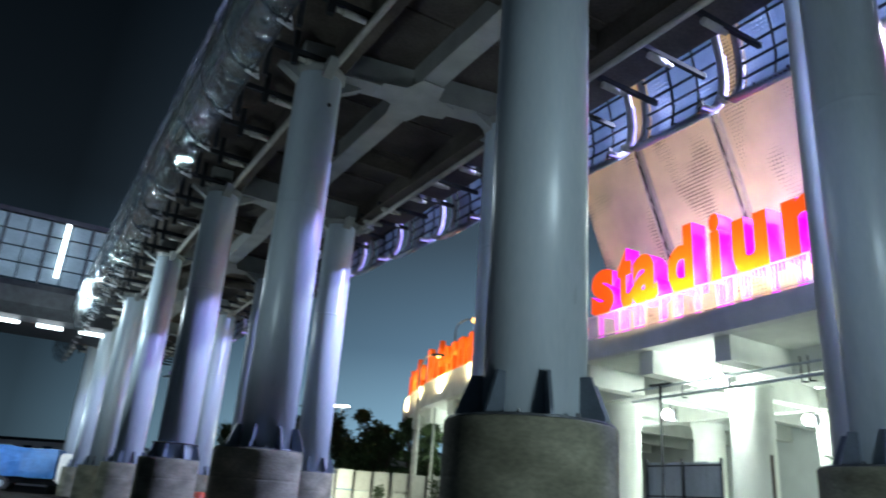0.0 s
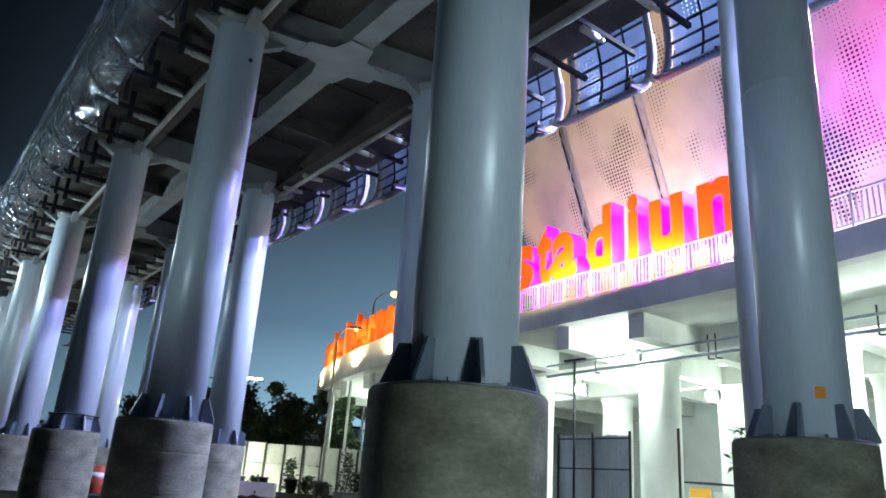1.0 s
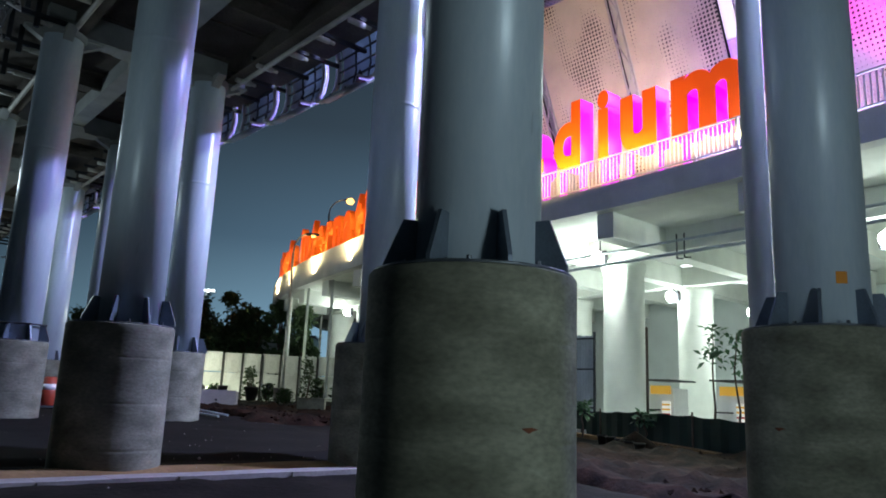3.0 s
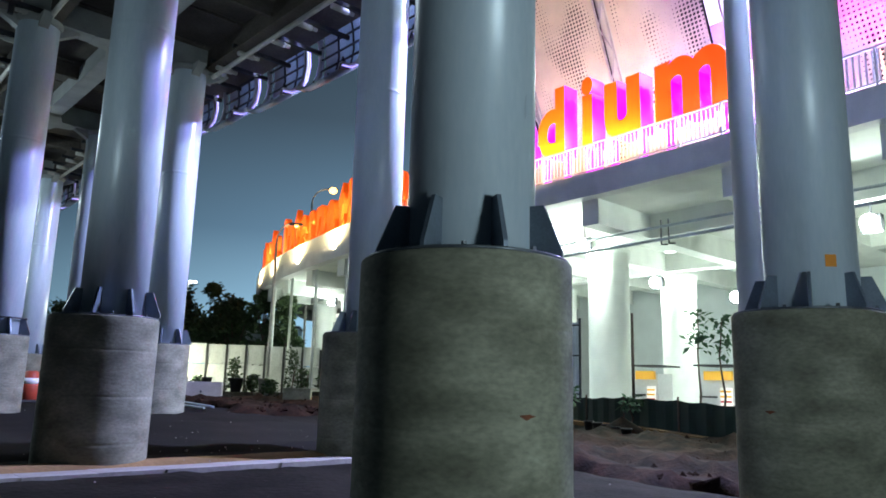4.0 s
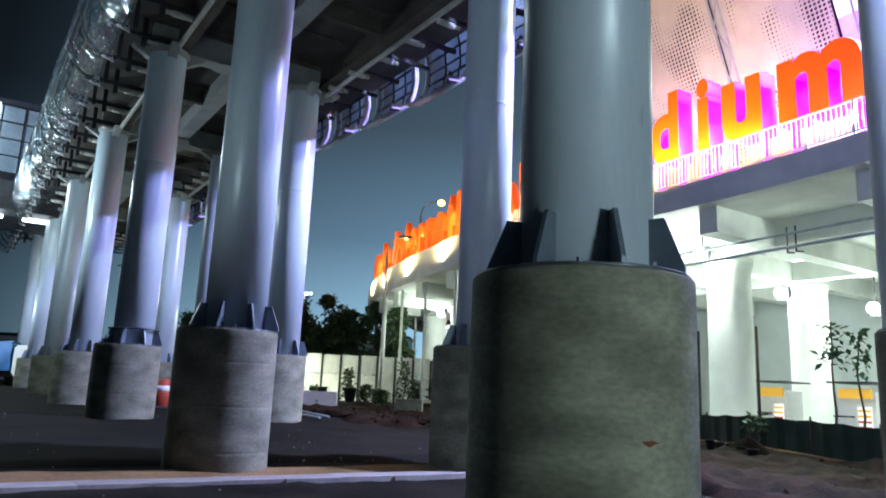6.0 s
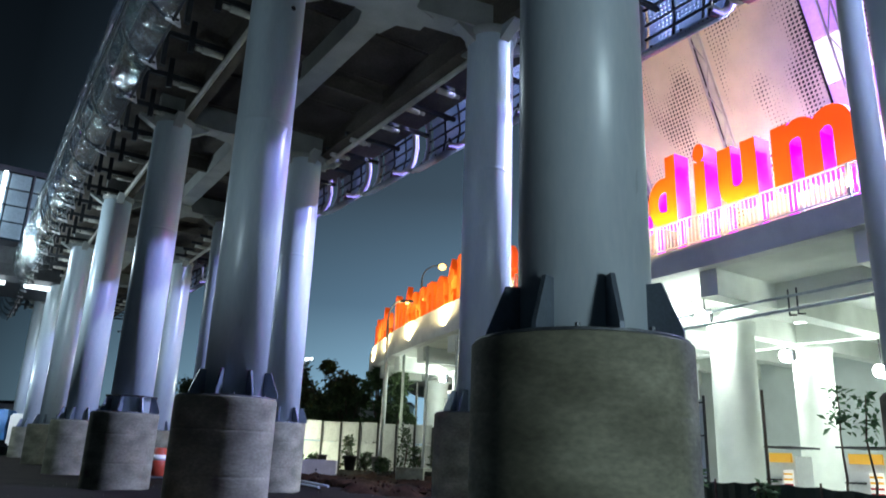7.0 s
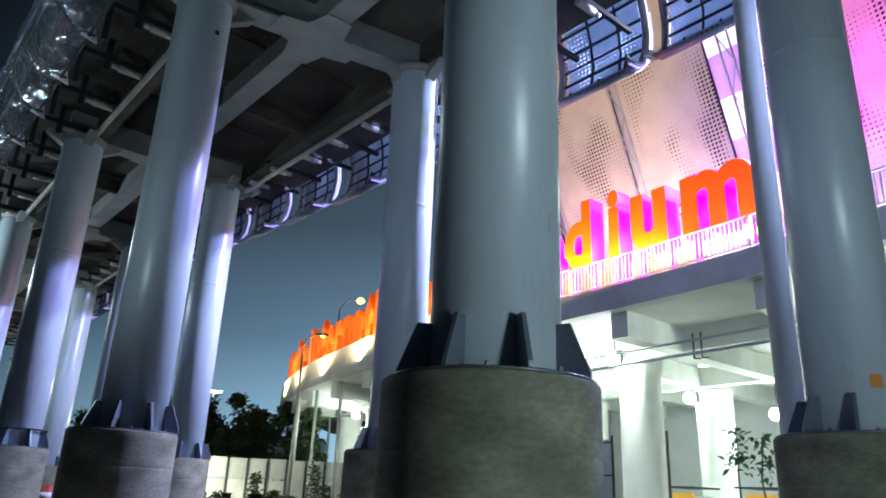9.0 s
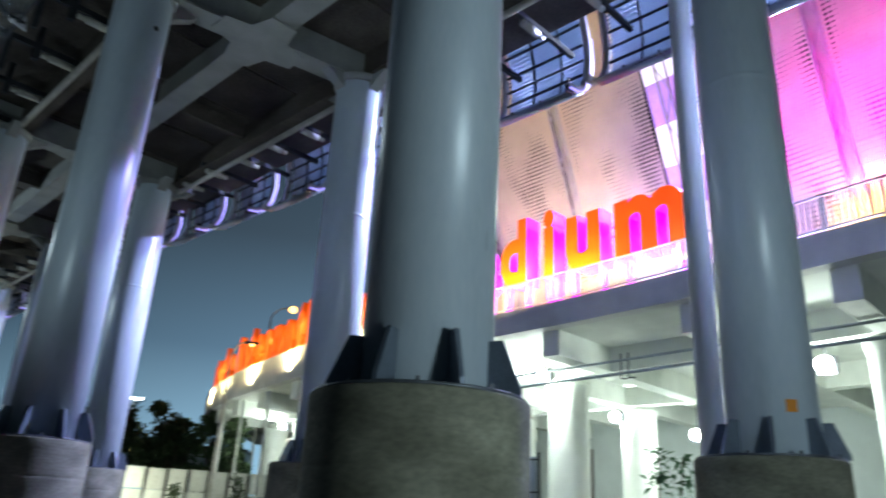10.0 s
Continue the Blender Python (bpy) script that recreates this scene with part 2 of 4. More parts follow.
M_LILAC = material("lit_lilac_panel", (0.6, 0.5, 0.8), 0.5, 0, 0.2, 1.2, 9, 0, emit=(0.60, 0.25, 1.0), emit_power=0.5)


def perforated(name, colour, metal, rough, pitch, hole):
    """Sheet with round holes in patches; the hole pattern runs on the sheet's own UV metres."""
    m = material(name, colour, rough, metal, 0.12, 0.8, 14, 0.03)
    t = m.node_tree
    N, L = t.nodes.new, t.links.new
    b = t.nodes["Principled BSDF"]
    old = b.inputs["Base Color"].links[0].from_socket
    uv = N("ShaderNodeUVMap")
    uv.uv_map = "UVMap"
    sc = N("ShaderNodeVectorMath")
    sc.operation = "SCALE"
    sc.inputs["Scale"].default_value = 1 / pitch
    L(uv.outputs[0], sc.inputs[0])
    fr = N("ShaderNodeVectorMath")
    fr.operation = "FRACTION"
    L(sc.outputs[0], fr.inputs[0])
    sb = N("ShaderNodeVectorMath")
    sb.operation = "SUBTRACT"
    sb.inputs[1].default_value = (0.5, 0.5, 0)
    L(fr.outputs[0], sb.inputs[0])
    ln = N("ShaderNodeVectorMath")
    ln.operation = "LENGTH"
    L(sb.outputs[0], ln.inputs[0])
    fl = N("ShaderNodeVectorMath")
    fl.operation = "FLOOR"
    L(sc.outputs[0], fl.inputs[0])
    ns = N("ShaderNodeTexNoise")
    ns.inputs["Scale"].default_value, ns.inputs["Detail"].default_value = 0.11, 1
    st = N("ShaderNodeVectorMath")
    st.operation = "MULTIPLY"
    st.inputs[1].default_value = (1.0, 0.45, 1)
    L(fl.outputs[0], st.inputs[0])
    L(st.outputs[0], ns.inputs["Vector"])
    rm = N("ShaderNodeMapRange")
    rm.inputs["From Min"].default_value, rm.inputs["From Max"].default_value = 0.47, 0.66
    rm.inputs["To Min"].default_value, rm.inputs["To Max"].default_value = hole * 0.3, hole
    L(ns.outputs[0], rm.inputs[0])
    lt = N("ShaderNodeMath")
    lt.operation = "LESS_THAN"
    L(ln.outputs["Value"], lt.inputs[0])
    L(rm.outputs[0], lt.inputs[1])
    tr = N("ShaderNodeBsdfTransparent")
    mix = N("ShaderNodeMixShader")
    L(lt.outputs[0], mix.inputs[0])
    L(b.outputs[0], mix.inputs[1])
    L(tr.outputs[0], mix.inputs[2])
    L(mix.outputs[0], t.nodes["Material Output"].inputs[0])
    return m


M_CLAD = perforated("cream_perforated_cladding", (0.72, 0.66, 0.58), 0.1, 0.5, 0.17, 0.40)
M_FASCIA = perforated("dark_perforated_fascia", (0.20, 0.24, 0.30), 0.6, 0.34, 0.11, 0.30)


def let_light_through(m, colour, share):
    """Mixes a translucent layer over a sheet's own shader."""
    t = m.node_tree
    N, L = t.nodes.new, t.links.new
    out = t.nodes["Material Output"].inputs[0]
    old = out.links[0].from_socket
    tl, mx = N("ShaderNodeBsdfTranslucent"), N("ShaderNodeMixShader")
    tl.inputs["Color"].default_value = (*colour, 1)
    mx.inputs[0].default_value = share
    L(old, mx.inputs[1])
    L(tl.outputs[0], mx.inputs[2])
    L(mx.outputs[0], out)


let_light_through(M_FASCIA, (0.62, 0.78, 0.90), 0.22)


# ---- mesh helpers ----
def box(bm, x0, x1, y0, y1, z0, z1):
    v = [bm.verts.new(p) for p in ((x0, y0, z0), (x1, y0, z0), (x1, y1, z0), (x0, y1, z0), (x0, y0, z1), (x1, y0, z1), (x1, y1, z1), (x0, y1, z1))]
    for f in ((3, 2, 1, 0), (4, 5, 6, 7), (0, 1, 5, 4), (1, 2, 6, 5), (2, 3, 7, 6), (3, 0, 4, 7)):
        bm.faces.new([v[i] for i in f])
    return bm


def tube(bm, a, b, r0, r1=None, seg=12):
    a, b = Vector(a), Vector(b)
    r1 = r0 if r1 is None else r1
    q = (b - a).to_track_quat("Z", "Y")
    ra, rb = [], []
    for i in range(seg):
        d = q @ Vector((math.cos(2 * math.pi * i / seg), math.sin(2 * math.pi * i / seg), 0))
        ra.append(bm.verts.new(a + d * r0))
        rb.append(bm.verts.new(b + d * r1))
    for i in range(seg):
        f = bm.faces.new((ra[i], ra[(i + 1) % seg], rb[(i + 1) % seg], rb[i]))
        f.smooth = seg > 6
    bm.faces.new(ra[::-1])
    bm.faces.new(rb)
    return bm


def lathe(bm, profile, seg=48):
    rings = []
    for r, z in profile:
        rings.append([bm.verts.new((r * math.cos(2 * math.pi * i / seg), r * math.sin(2 * math.pi * i / seg), z)) for i in range(seg)])
    for a, b in zip(rings, rings[1:]):
        for i in range(seg):
            bm.faces.new((a[i], a[(i + 1) % seg], b[(i + 1) % seg], b[i])).smooth = True
    bm.faces.new(rings[0][::-1])
    bm.faces.new(rings[-1])
    return bm


def strip_solid(bm, pts, y0, y1, thick, uv=False):
    """A curved sheet: section pts (x, z), drawn from y0 to y1, with thickness along the section's normal."""
    n = len(pts)
    rows = []
    for i, (x, z) in enumerate(pts):
        a, b = pts[max(i - 1, 0)], pts[min(i + 1, n - 1)]
        d = Vector((b[0] - a[0], b[1] - a[1])).normalized()
        nx, nz = d.y * thick, -d.x * thick
        rows.append([bm.verts.new(p) for p in ((x, y0, z), (x, y1, z), (x + nx, y1, z + nz), (x + nx, y0, z + nz))])
    lay = bm.loops.layers.uv.new("UVMap") if uv else None
    lens = [0.0]
    for a, b in zip(pts, pts[1:]):
        lens.append(lens[-1] + math.dist(a, b))
    for i in range(n - 1):
        a, b = rows[i], rows[i + 1]
        for j in range(4):
            k = (j + 1) % 4
            f = bm.faces.new((a[j], a[k], b[k], b[j]))
            f.smooth = True
            if uv:
                for lp in f.loops:
                    lp[lay].uv = (lp.vert.co.y, lens[i] if lp.vert in a else lens[i + 1])
    bm.faces.new(rows[0][::-1])
    bm.faces.new(rows[-1])
    return bm


def mesh_of(bm, name, mat):
    bmesh.ops.recalc_face_normals(bm, faces=bm.faces[:])
    me = bpy.data.meshes.new(name)
    bm.to_mesh(me)
    bm.free()
    for mm in (mat if isinstance(mat, (list, tuple)) else [mat]):
        me.materials.append(mm)
    return me


def part(name, bm, mat, parent, label="", m=None):
    me = bm if isinstance(bm, bpy.types.Mesh) else mesh_of(bm, name, mat)
    ob = new(name, me)
    ob.parent = parent
    if m is not None:
        ob.matrix_local = m
    return tagged(ob, label)


def thing(name, m, label, category, group="", kind=""):
    ob = new(name)
    ob.empty_display_size = 0.2
    ob.matrix_world = m
    return tagged(ob, label, category, group, kind)


def solid(name, bm, mat, m, label, category, group="", kind=""):
    ob = new(name, mesh_of(bm, name, mat))
    ob.matrix_world = m
    return tagged(ob, label, category, group, kind)


B = bmesh.new

# ---- ground ----
def ground():
    bm = B()
    us = [-2500, -600, -150, -60] + [x * 2.0 for x in range(-15, 26)] + [70, 150, 600, 2500]
    vs = [-2500, -600, -150, -60] + [x * 2.0 for x in range(-15, 36)] + [90, 150, 600, 2500]
    grid = []
    for v in vs:
        row = []
        for u in us:
            near = abs(u) < 60 and -40 < v < 80
            bumpy = 0.05 * noise.noise((u * 0.35, v * 0.35, 0)) if near else 0
            row.append(bm.verts.new((u, v, ground_z(u, v) + bumpy - 0.03)))
        grid.append(row)
    for a, b in zip(grid, grid[1:]):
        for i in range(len(us) - 1):
            bm.faces.new((a[i], a[i + 1], b[i + 1], b[i])).smooth = True
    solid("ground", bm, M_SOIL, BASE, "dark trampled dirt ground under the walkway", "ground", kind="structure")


def patch(name, u0, u1, v0, v1, lift, mat, label, cat, rough=0.0, seed=0, cell=0.7):
    """A sheet of material lying on the ground, with an uneven rim."""
    bm = B()
    nu, nv = max(int((u1 - u0) / cell), 3), max(int((v1 - v0) / cell), 3)
    g = []
    for j in range(nv + 1):
        row = []
        for i in range(nu + 1):
            u, v = u0 + (u1 - u0) * i / nu, v0 + (v1 - v0) * j / nv
            rim = i in (0, nu) or j in (0, nv)
            if rough and rim:
                u += rough * noise.noise((u * 0.9, v * 0.9, seed))
                v += rough * noise.noise((u * 0.9, v * 0.9, seed + 7))
            h = 0.0 if rim else lift * (0.6 + 0.7 * noise.noise((u * 0.8, v * 0.8, seed + 3)) + 0.55 * noise.noise((u * 2.7, v * 2.7, seed + 5)))
            row.append(bm.verts.new((u, v, ground_z(u, v) + (0.03 + h if not rim else -0.06))))
        g.append(row)
    for a, b in zip(g, g[1:]):
        for i in range(nu):
            bm.faces.new((a[i], a[i + 1], b[i + 1], b[i])).smooth = True
    return solid(name, bm, mat, BASE, label, cat, kind="stuff")


ground()
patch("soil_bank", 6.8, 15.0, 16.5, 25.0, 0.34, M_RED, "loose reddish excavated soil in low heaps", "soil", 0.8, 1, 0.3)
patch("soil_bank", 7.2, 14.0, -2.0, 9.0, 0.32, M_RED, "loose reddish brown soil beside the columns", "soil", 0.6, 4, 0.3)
patch("sand_strip", -4.5, 5.2, 7.55, 8.9, 0.04, M_SAND, "ochre sandy strip along a kerb", "sand", 0.3, 6)
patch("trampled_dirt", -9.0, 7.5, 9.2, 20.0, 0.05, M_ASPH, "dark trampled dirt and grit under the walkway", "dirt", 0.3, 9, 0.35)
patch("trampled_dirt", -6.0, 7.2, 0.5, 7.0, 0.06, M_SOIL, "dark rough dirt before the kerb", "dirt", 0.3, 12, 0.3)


def clods(name, u0, u1, v0, v1, n, seed, mat, label, small=0.03, large=0.13):
    """Loose lumps strewn over the soil."""
    rnd = random.Random(seed)
    verts, faces = [], []
    for i in range(n):
        u, v = rnd.uniform(u0, u1), rnd.uniform(v0, v1)
        r = small + (large - small) * rnd.random() ** 3
        z = ground_z(u, v) + rnd.uniform(0.02, 0.02 + large)
        k = len(verts)
        for d in ((1, 0, 0), (0, 1, 0), (-1, 0, 0), (0, -1, 0), (0, 0, 0.8), (0, 0, -0.8)):
            j = rnd.uniform(0.7, 1.25) * r
            verts.append((u + d[0] * j + rnd.uniform(-0.2, 0.2) * r, v + d[1] * j + rnd.uniform(-0.2, 0.2) * r, z + d[2] * j))
        faces += [(k + a, k + b, k + 4) for a, b in ((0, 1), (1, 2), (2, 3), (3, 0))]
        faces += [(k + b, k + a, k + 5) for a, b in ((0, 1), (1, 2), (2, 3), (3, 0))]
    me = bpy.data.meshes.new(name)
    me.from_pydata(verts, [], faces)
    me.materials.append(mat)
    ob = new(name, me)
    ob.matrix_world = BASE
    tagged(ob, label, "soil", kind="stuff")


clods("soil_clods", 7.4, 13.8, -1.8, 8.8, 900, 31, M_RED, "loose clods of reddish brown soil")
clods("soil_clods", 7.0, 14.8, 16.7, 24.8, 900, 32, M_RED, "loose clods of excavated reddish soil", 0.04, 0.2)
clods("gravel", -5.8, 7.0, 0.7, 19.5, 700, 33, M_KERB, "pale gravel bits scattered on the dirt", 0.01, 0.04)


def kerb():
    k = thing("kerb", BASE, "low pale concrete kerb of separate stones", "kerb", kind="structure")
    me = None
    for i in range(14):
        u = -7.0 + i * 1.0
        if me is None:
            me = mesh_of(box(B(), -0.497, 0.497, -0.27, 0.27, -0.25, 0.06), "kerb_stone", M_KERB)
        part("kerb_stone", me, None, k, m=pose(u, 7.35 + 0.02 * math.sin(i * 3), ground_z(u, 7.3), 0, 0, 0.5 * math.sin(i * 5)))


kerb()


def dirt_mound(u, v, r, h, name, label):
    bm = B()
    rings = []
    for j in range(6):
        k = j / 5
        rings.append([bm.verts.new(((r * (1 - k)) * math.cos(a) * (1 + 0.15 * noise.noise((a, k, u))), (r * (1 - k)) * math.sin(a), h * k ** 0.9 - 0.05))
                      for a in (2 * math.pi * i / 18 for i in range(18))])
    for a, b in zip(rings, rings[1:]):
        for i in range(18):
            bm.faces.new((a[i], a[(i + 1) % 18], b[(i + 1) % 18], b[i])).smooth = True
    solid(name, bm, M_RED, at(u, v, ground_z(u, v)), label, "soil", kind="stuff")


dirt_mound(14.2, 8.0, 0.9, 0.6, "dirt_mound", "small conical mound of brown dirt by the netting")

# ---- elevated walkway ----
PIPE_R, PED_R, PED_TOP = 0.545, 0.885, 2.61


def column_meshes():
    ped = B()
    prof = [(PED_R, -1.3)]
    for z in (0.55, 1.3, 2.05):
        prof += [(PED_R, z - 0.05), (PED_R, z - 0.012), (PED_R - 0.004, z), (PED_R, z + 0.012), (PED_R, z + 0.05)]
    prof += [(PED_R, PED_TOP - 0.12), (PED_R, PED_TOP - 0.02), (PED_R - 0.006, PED_TOP - 0.005), (PED_R - 0.02, PED_TOP)]
    lathe(ped, prof, 64)
    ring = lathe(B(), [(PED_R - 0.025, PED_TOP), (PED_R - 0.025, PED_TOP + 0.022), (PED_R - 0.029, PED_TOP + 0.026), (0.5, PED_TOP + 0.03)], 48)
    pipe = lathe(B(), [(PIPE_R, PED_TOP), (PIPE_R, 7.82), (PIPE_R, 7.87), (PIPE_R + 0.005, 7.88), (PIPE_R + 0.005, 7.91), (PIPE_R, 7.92), (PIPE_R, 7.97), (PIPE_R, 11.2), (PIPE_R, 11.44)], 64)
    head = lathe(B(), [(PIPE_R + 0.004, 11.28), (PIPE_R + 0.06, 11.30), (PIPE_R + 0.08, 11.42), (PIPE_R + 0.08, 11.455), (0.3, 11.456)], 48)
    g = B()
    t = 0.018
    sec = [(0.0, 0.0), (0.285, 0.0), (0.285, 0.05), (0.13, 0.44), (0.0, 0.44)]
    f = [g.verts.new((x, -t, z)) for x, z in sec]
    b = [g.verts.new((x, t, z)) for x, z in sec]
    g.faces.new(f)
    g.faces.new(b[::-1])
    for i in range(5):
        j = (i + 1) % 5
        g.faces.new((f[i], f[j], b[j], b[i]))
    arm = B()
    f = [arm.verts.new((x, y, z)) for y in (-0.13, 0.13) for x, z in ((0.0, -0.34), (0.5, -0.05), (0.5, 0.0), (0.0, 0.0))]
    for q in ((3, 2, 1, 0), (4, 5, 6, 7), (0, 1, 5, 4), (1, 2, 6, 5), (2, 3, 7, 6), (3, 0, 4, 7)):
        arm.faces.new([f[i] for i in q])
    bolt = tube(B(), (0, 0, 0), (0, 0, 0.045), 0.022, seg=6)
    mark = lathe(B(), [(0.05, 0), (0.05, 0.02), (0.03, 0.02)], 14)
    return {"pedestal": mesh_of(ped, "pedestal", M_CONC), "base_plate": mesh_of(ring, "base_plate", M_RING), "pipe": mesh_of(pipe, "pipe", M_PIPE),
            "head": mesh_of(head, "head", M_BEAM), "haunch": mesh_of(arm, "haunch", M_BEAM), "web": mesh_of(g, "gusset_web", M_GUSSET),
            "bolt": mesh_of(bolt, "bolt", M_RING), "mark": mesh_of(mark, "hole", M_DARK)}


COLM = column_meshes()


def column(u, v, turn=0.0, hole=None, tag=False, cage=False, stain=None):
    c = thing("column", at(u, v, 0), "grey painted steel pipe column on a round concrete pedestal", "column", "columns under the walkway")
    off = (-0.03, 0.02) if u == 0 and v == 0 else (-0.09, 0.065)
    part("pedestal", COLM["pedestal"], None, c, "stained bare concrete pedestal", pose(off[0], off[1], 0, 0, 0, turn * 3))
    part("base_plate", COLM["base_plate"], None, c, "dark steel ring plate", pose(off[0], off[1], 0))
    part("pipe", COLM["pipe"], None, c, m=pose(0, 0, 0, 0, 0, turn * 2))
    part("head", COLM["head"], None, c)
    for i in range(8):
        a = turn + i * 45
        part("gusset", COLM["web"], None, c, "dark blue-grey stiffener plate", pose(0, 0, 0, 0, 0, a) @ pose(PIPE_R - 0.01, 0, PED_TOP + 0.03))
        part("bolt", COLM["bolt"], None, c, "", pose(0, 0, 0, 0, 0, a + 22.5) @ pose(0.74, 0, PED_TOP + 0.03))
    for a in (0, 90, 180, 270):
        part("haunch", COLM["haunch"], None, c, "pale bracket plate under the beam", pose(0, 0, 0, 0, 0, a) @ pose(PIPE_R - 0.01, 0, 11.45))
    if hole is not None:
        part("hole", COLM["mark"], None, c, "small dark drilled hole", pose(0, 0, 0, 0, 0, hole[0]) @ pose(PIPE_R - 0.005, 0, hole[1], 0, 90, 0))
    if tag:
        part("tag", box(B(), 0, 0.006, -0.065, 0.065, 0, 0.15), M_TAG, c, "small orange paper tag", pose(0, 0, 0, 0, 0, tag[0]) @ pose(PIPE_R - 0.001, 0, tag[1]))
    if stain:
        bm = B()
        vs = [bm.verts.new(((PED_R + 0.003) * math.cos(a), (PED_R + 0.003) * math.sin(a), z)) for a, z in ((-0.07, 1.412), (-0.01, 1.385), (0.03, 1.402), (0.085, 1.415), (0.02, 1.428), (-0.075, 1.422))]
        top = [bm.verts.new(q.co + Vector((-0.02, 0, 0))) for q in vs]
        bm.faces.new(vs)
        for i in range(6):
            bm.faces.new((vs[i], top[i], top[(i + 1) % 6], vs[(i + 1) % 6]))
        part("rust_stain", bm, M_RUST, c, "small rust brown stain", pose(off[0], off[1], 0, 0, 0, stain))
    if cage:
        bm = B()
        for i in range(8):
            a, b = 2 * math.pi * i / 8 + 0.2, 2 * math.pi * (i + 1) / 8 + 0.2
            tube(bm, (0.70 * math.cos(a), 0.70 * math.sin(a), 3.06), (0.70 * math.cos(b), 0.70 * math.sin(b), 3.06), 0.025, seg=6)
        part("guard_ring", bm, M_DARK, c, "dark steel ring round the gussets")
    return c


ROW_B = {-1: (4.8, -9.9), 0: (5.41, -0.74), 1: (4.95, 7.95), 2: (4.4, 17.6), 3: (4.5, 26.4), 4: (4.9, 35.2), 5: (5.0, 44.0)}
for k in range(-1, 7):
    column(0.0, 8.8 * k, {0: 19, 1: 5}.get(k, 12), hole=(285, 10.45) if k == 1 else None, cage=(k == 2), stain=257 if k == 0 else None)
    if k in ROW_B:
        column(*ROW_B[k], 18, tag=(224, 3.15) if k == 0 else False, stain=171 if k == 0 else None)

V0, V1 = -18.0, 58.0
deck = thing("walkway_deck", BASE, "elevated walkway deck of dark concrete on grey steel beams", "walkway", kind="structure")
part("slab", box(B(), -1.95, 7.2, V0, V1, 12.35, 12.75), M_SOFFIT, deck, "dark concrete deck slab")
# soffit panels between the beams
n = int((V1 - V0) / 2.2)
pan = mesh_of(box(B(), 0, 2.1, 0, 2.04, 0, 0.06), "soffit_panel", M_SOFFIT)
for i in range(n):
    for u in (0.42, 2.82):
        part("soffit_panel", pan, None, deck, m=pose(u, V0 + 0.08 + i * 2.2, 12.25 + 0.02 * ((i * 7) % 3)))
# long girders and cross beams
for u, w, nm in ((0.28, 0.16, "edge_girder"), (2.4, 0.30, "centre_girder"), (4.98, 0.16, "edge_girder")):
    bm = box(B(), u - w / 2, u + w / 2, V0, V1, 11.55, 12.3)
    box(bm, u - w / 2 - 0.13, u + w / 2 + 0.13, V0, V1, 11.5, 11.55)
    # edge girders take the dark soffit material
    part(nm, bm, M_BEAM if nm == "centre_girder" else M_SOFFIT, deck, "steel girder, grey at the centre and dark at the edges")
for k in range(-1, 7):
    v = 8.8 * k
    bu, bv = ROW_B.get(k, (5.0, v))
    sk = (bv - v) / bu
    bm = box(B(), -0.5, 5.6, -0.16, 0.16, 11.52, 12.25)
    box(bm, -0.5, 5.6, -0.30, 0.30, 11.46, 11.52)
    for q in bm.verts:
        q.co.y += v + sk * q.co.x
    part("cross_beam", bm, M_BEAM, deck, "grey painted steel cross beam")
    v += sk * 2.4
    bm = B()
    ring = [(-1.0, -0.3), (-0.45, -0.45), (-0.3, -1.0), (0.3, -1.0), (0.45, -0.45), (1.0, -0.3), (1.0, 0.3), (0.45, 0.45), (0.3, 1.0), (-0.3, 1.0), (-0.45, 0.45), (-1.0, 0.3)]
    lo = [bm.verts.new((2.4 + x, v + y, 11.435)) for x, y in ring]
    hi = [bm.verts.new((2.4 + x, v + y, 11.456)) for x, y in ring]
    bm.faces.new(lo[::-1])
    bm.faces.new(hi)
    for i in range(12):
        bm.faces.new((lo[i], lo[(i + 1) % 12], hi[(i + 1) % 12], hi[i]))
    part("node_plate", bm, M_BEAM, deck, "flat steel plate at a beam crossing")
for k in range(-2, 6):
    v = 8.8 * k + 4.4
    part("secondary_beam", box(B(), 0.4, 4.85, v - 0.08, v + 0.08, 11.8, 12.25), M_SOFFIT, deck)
for u in (0.12, 5.15):
    bm = B()
    tube(bm, (u, V0, 11.42), (u, V1, 11.42), 0.075, seg=10)
    part("edge_pipe", bm, M_TUBE, deck, "pale conduit along the deck edge")

# brackets and ribs on both sides
SEC = [(1.78, 10.66), (2.12, 10.70), (2.42, 10.92), (2.62, 11.3), (2.70, 11.8), (2.64, 12.4), (2.46, 13.1)]


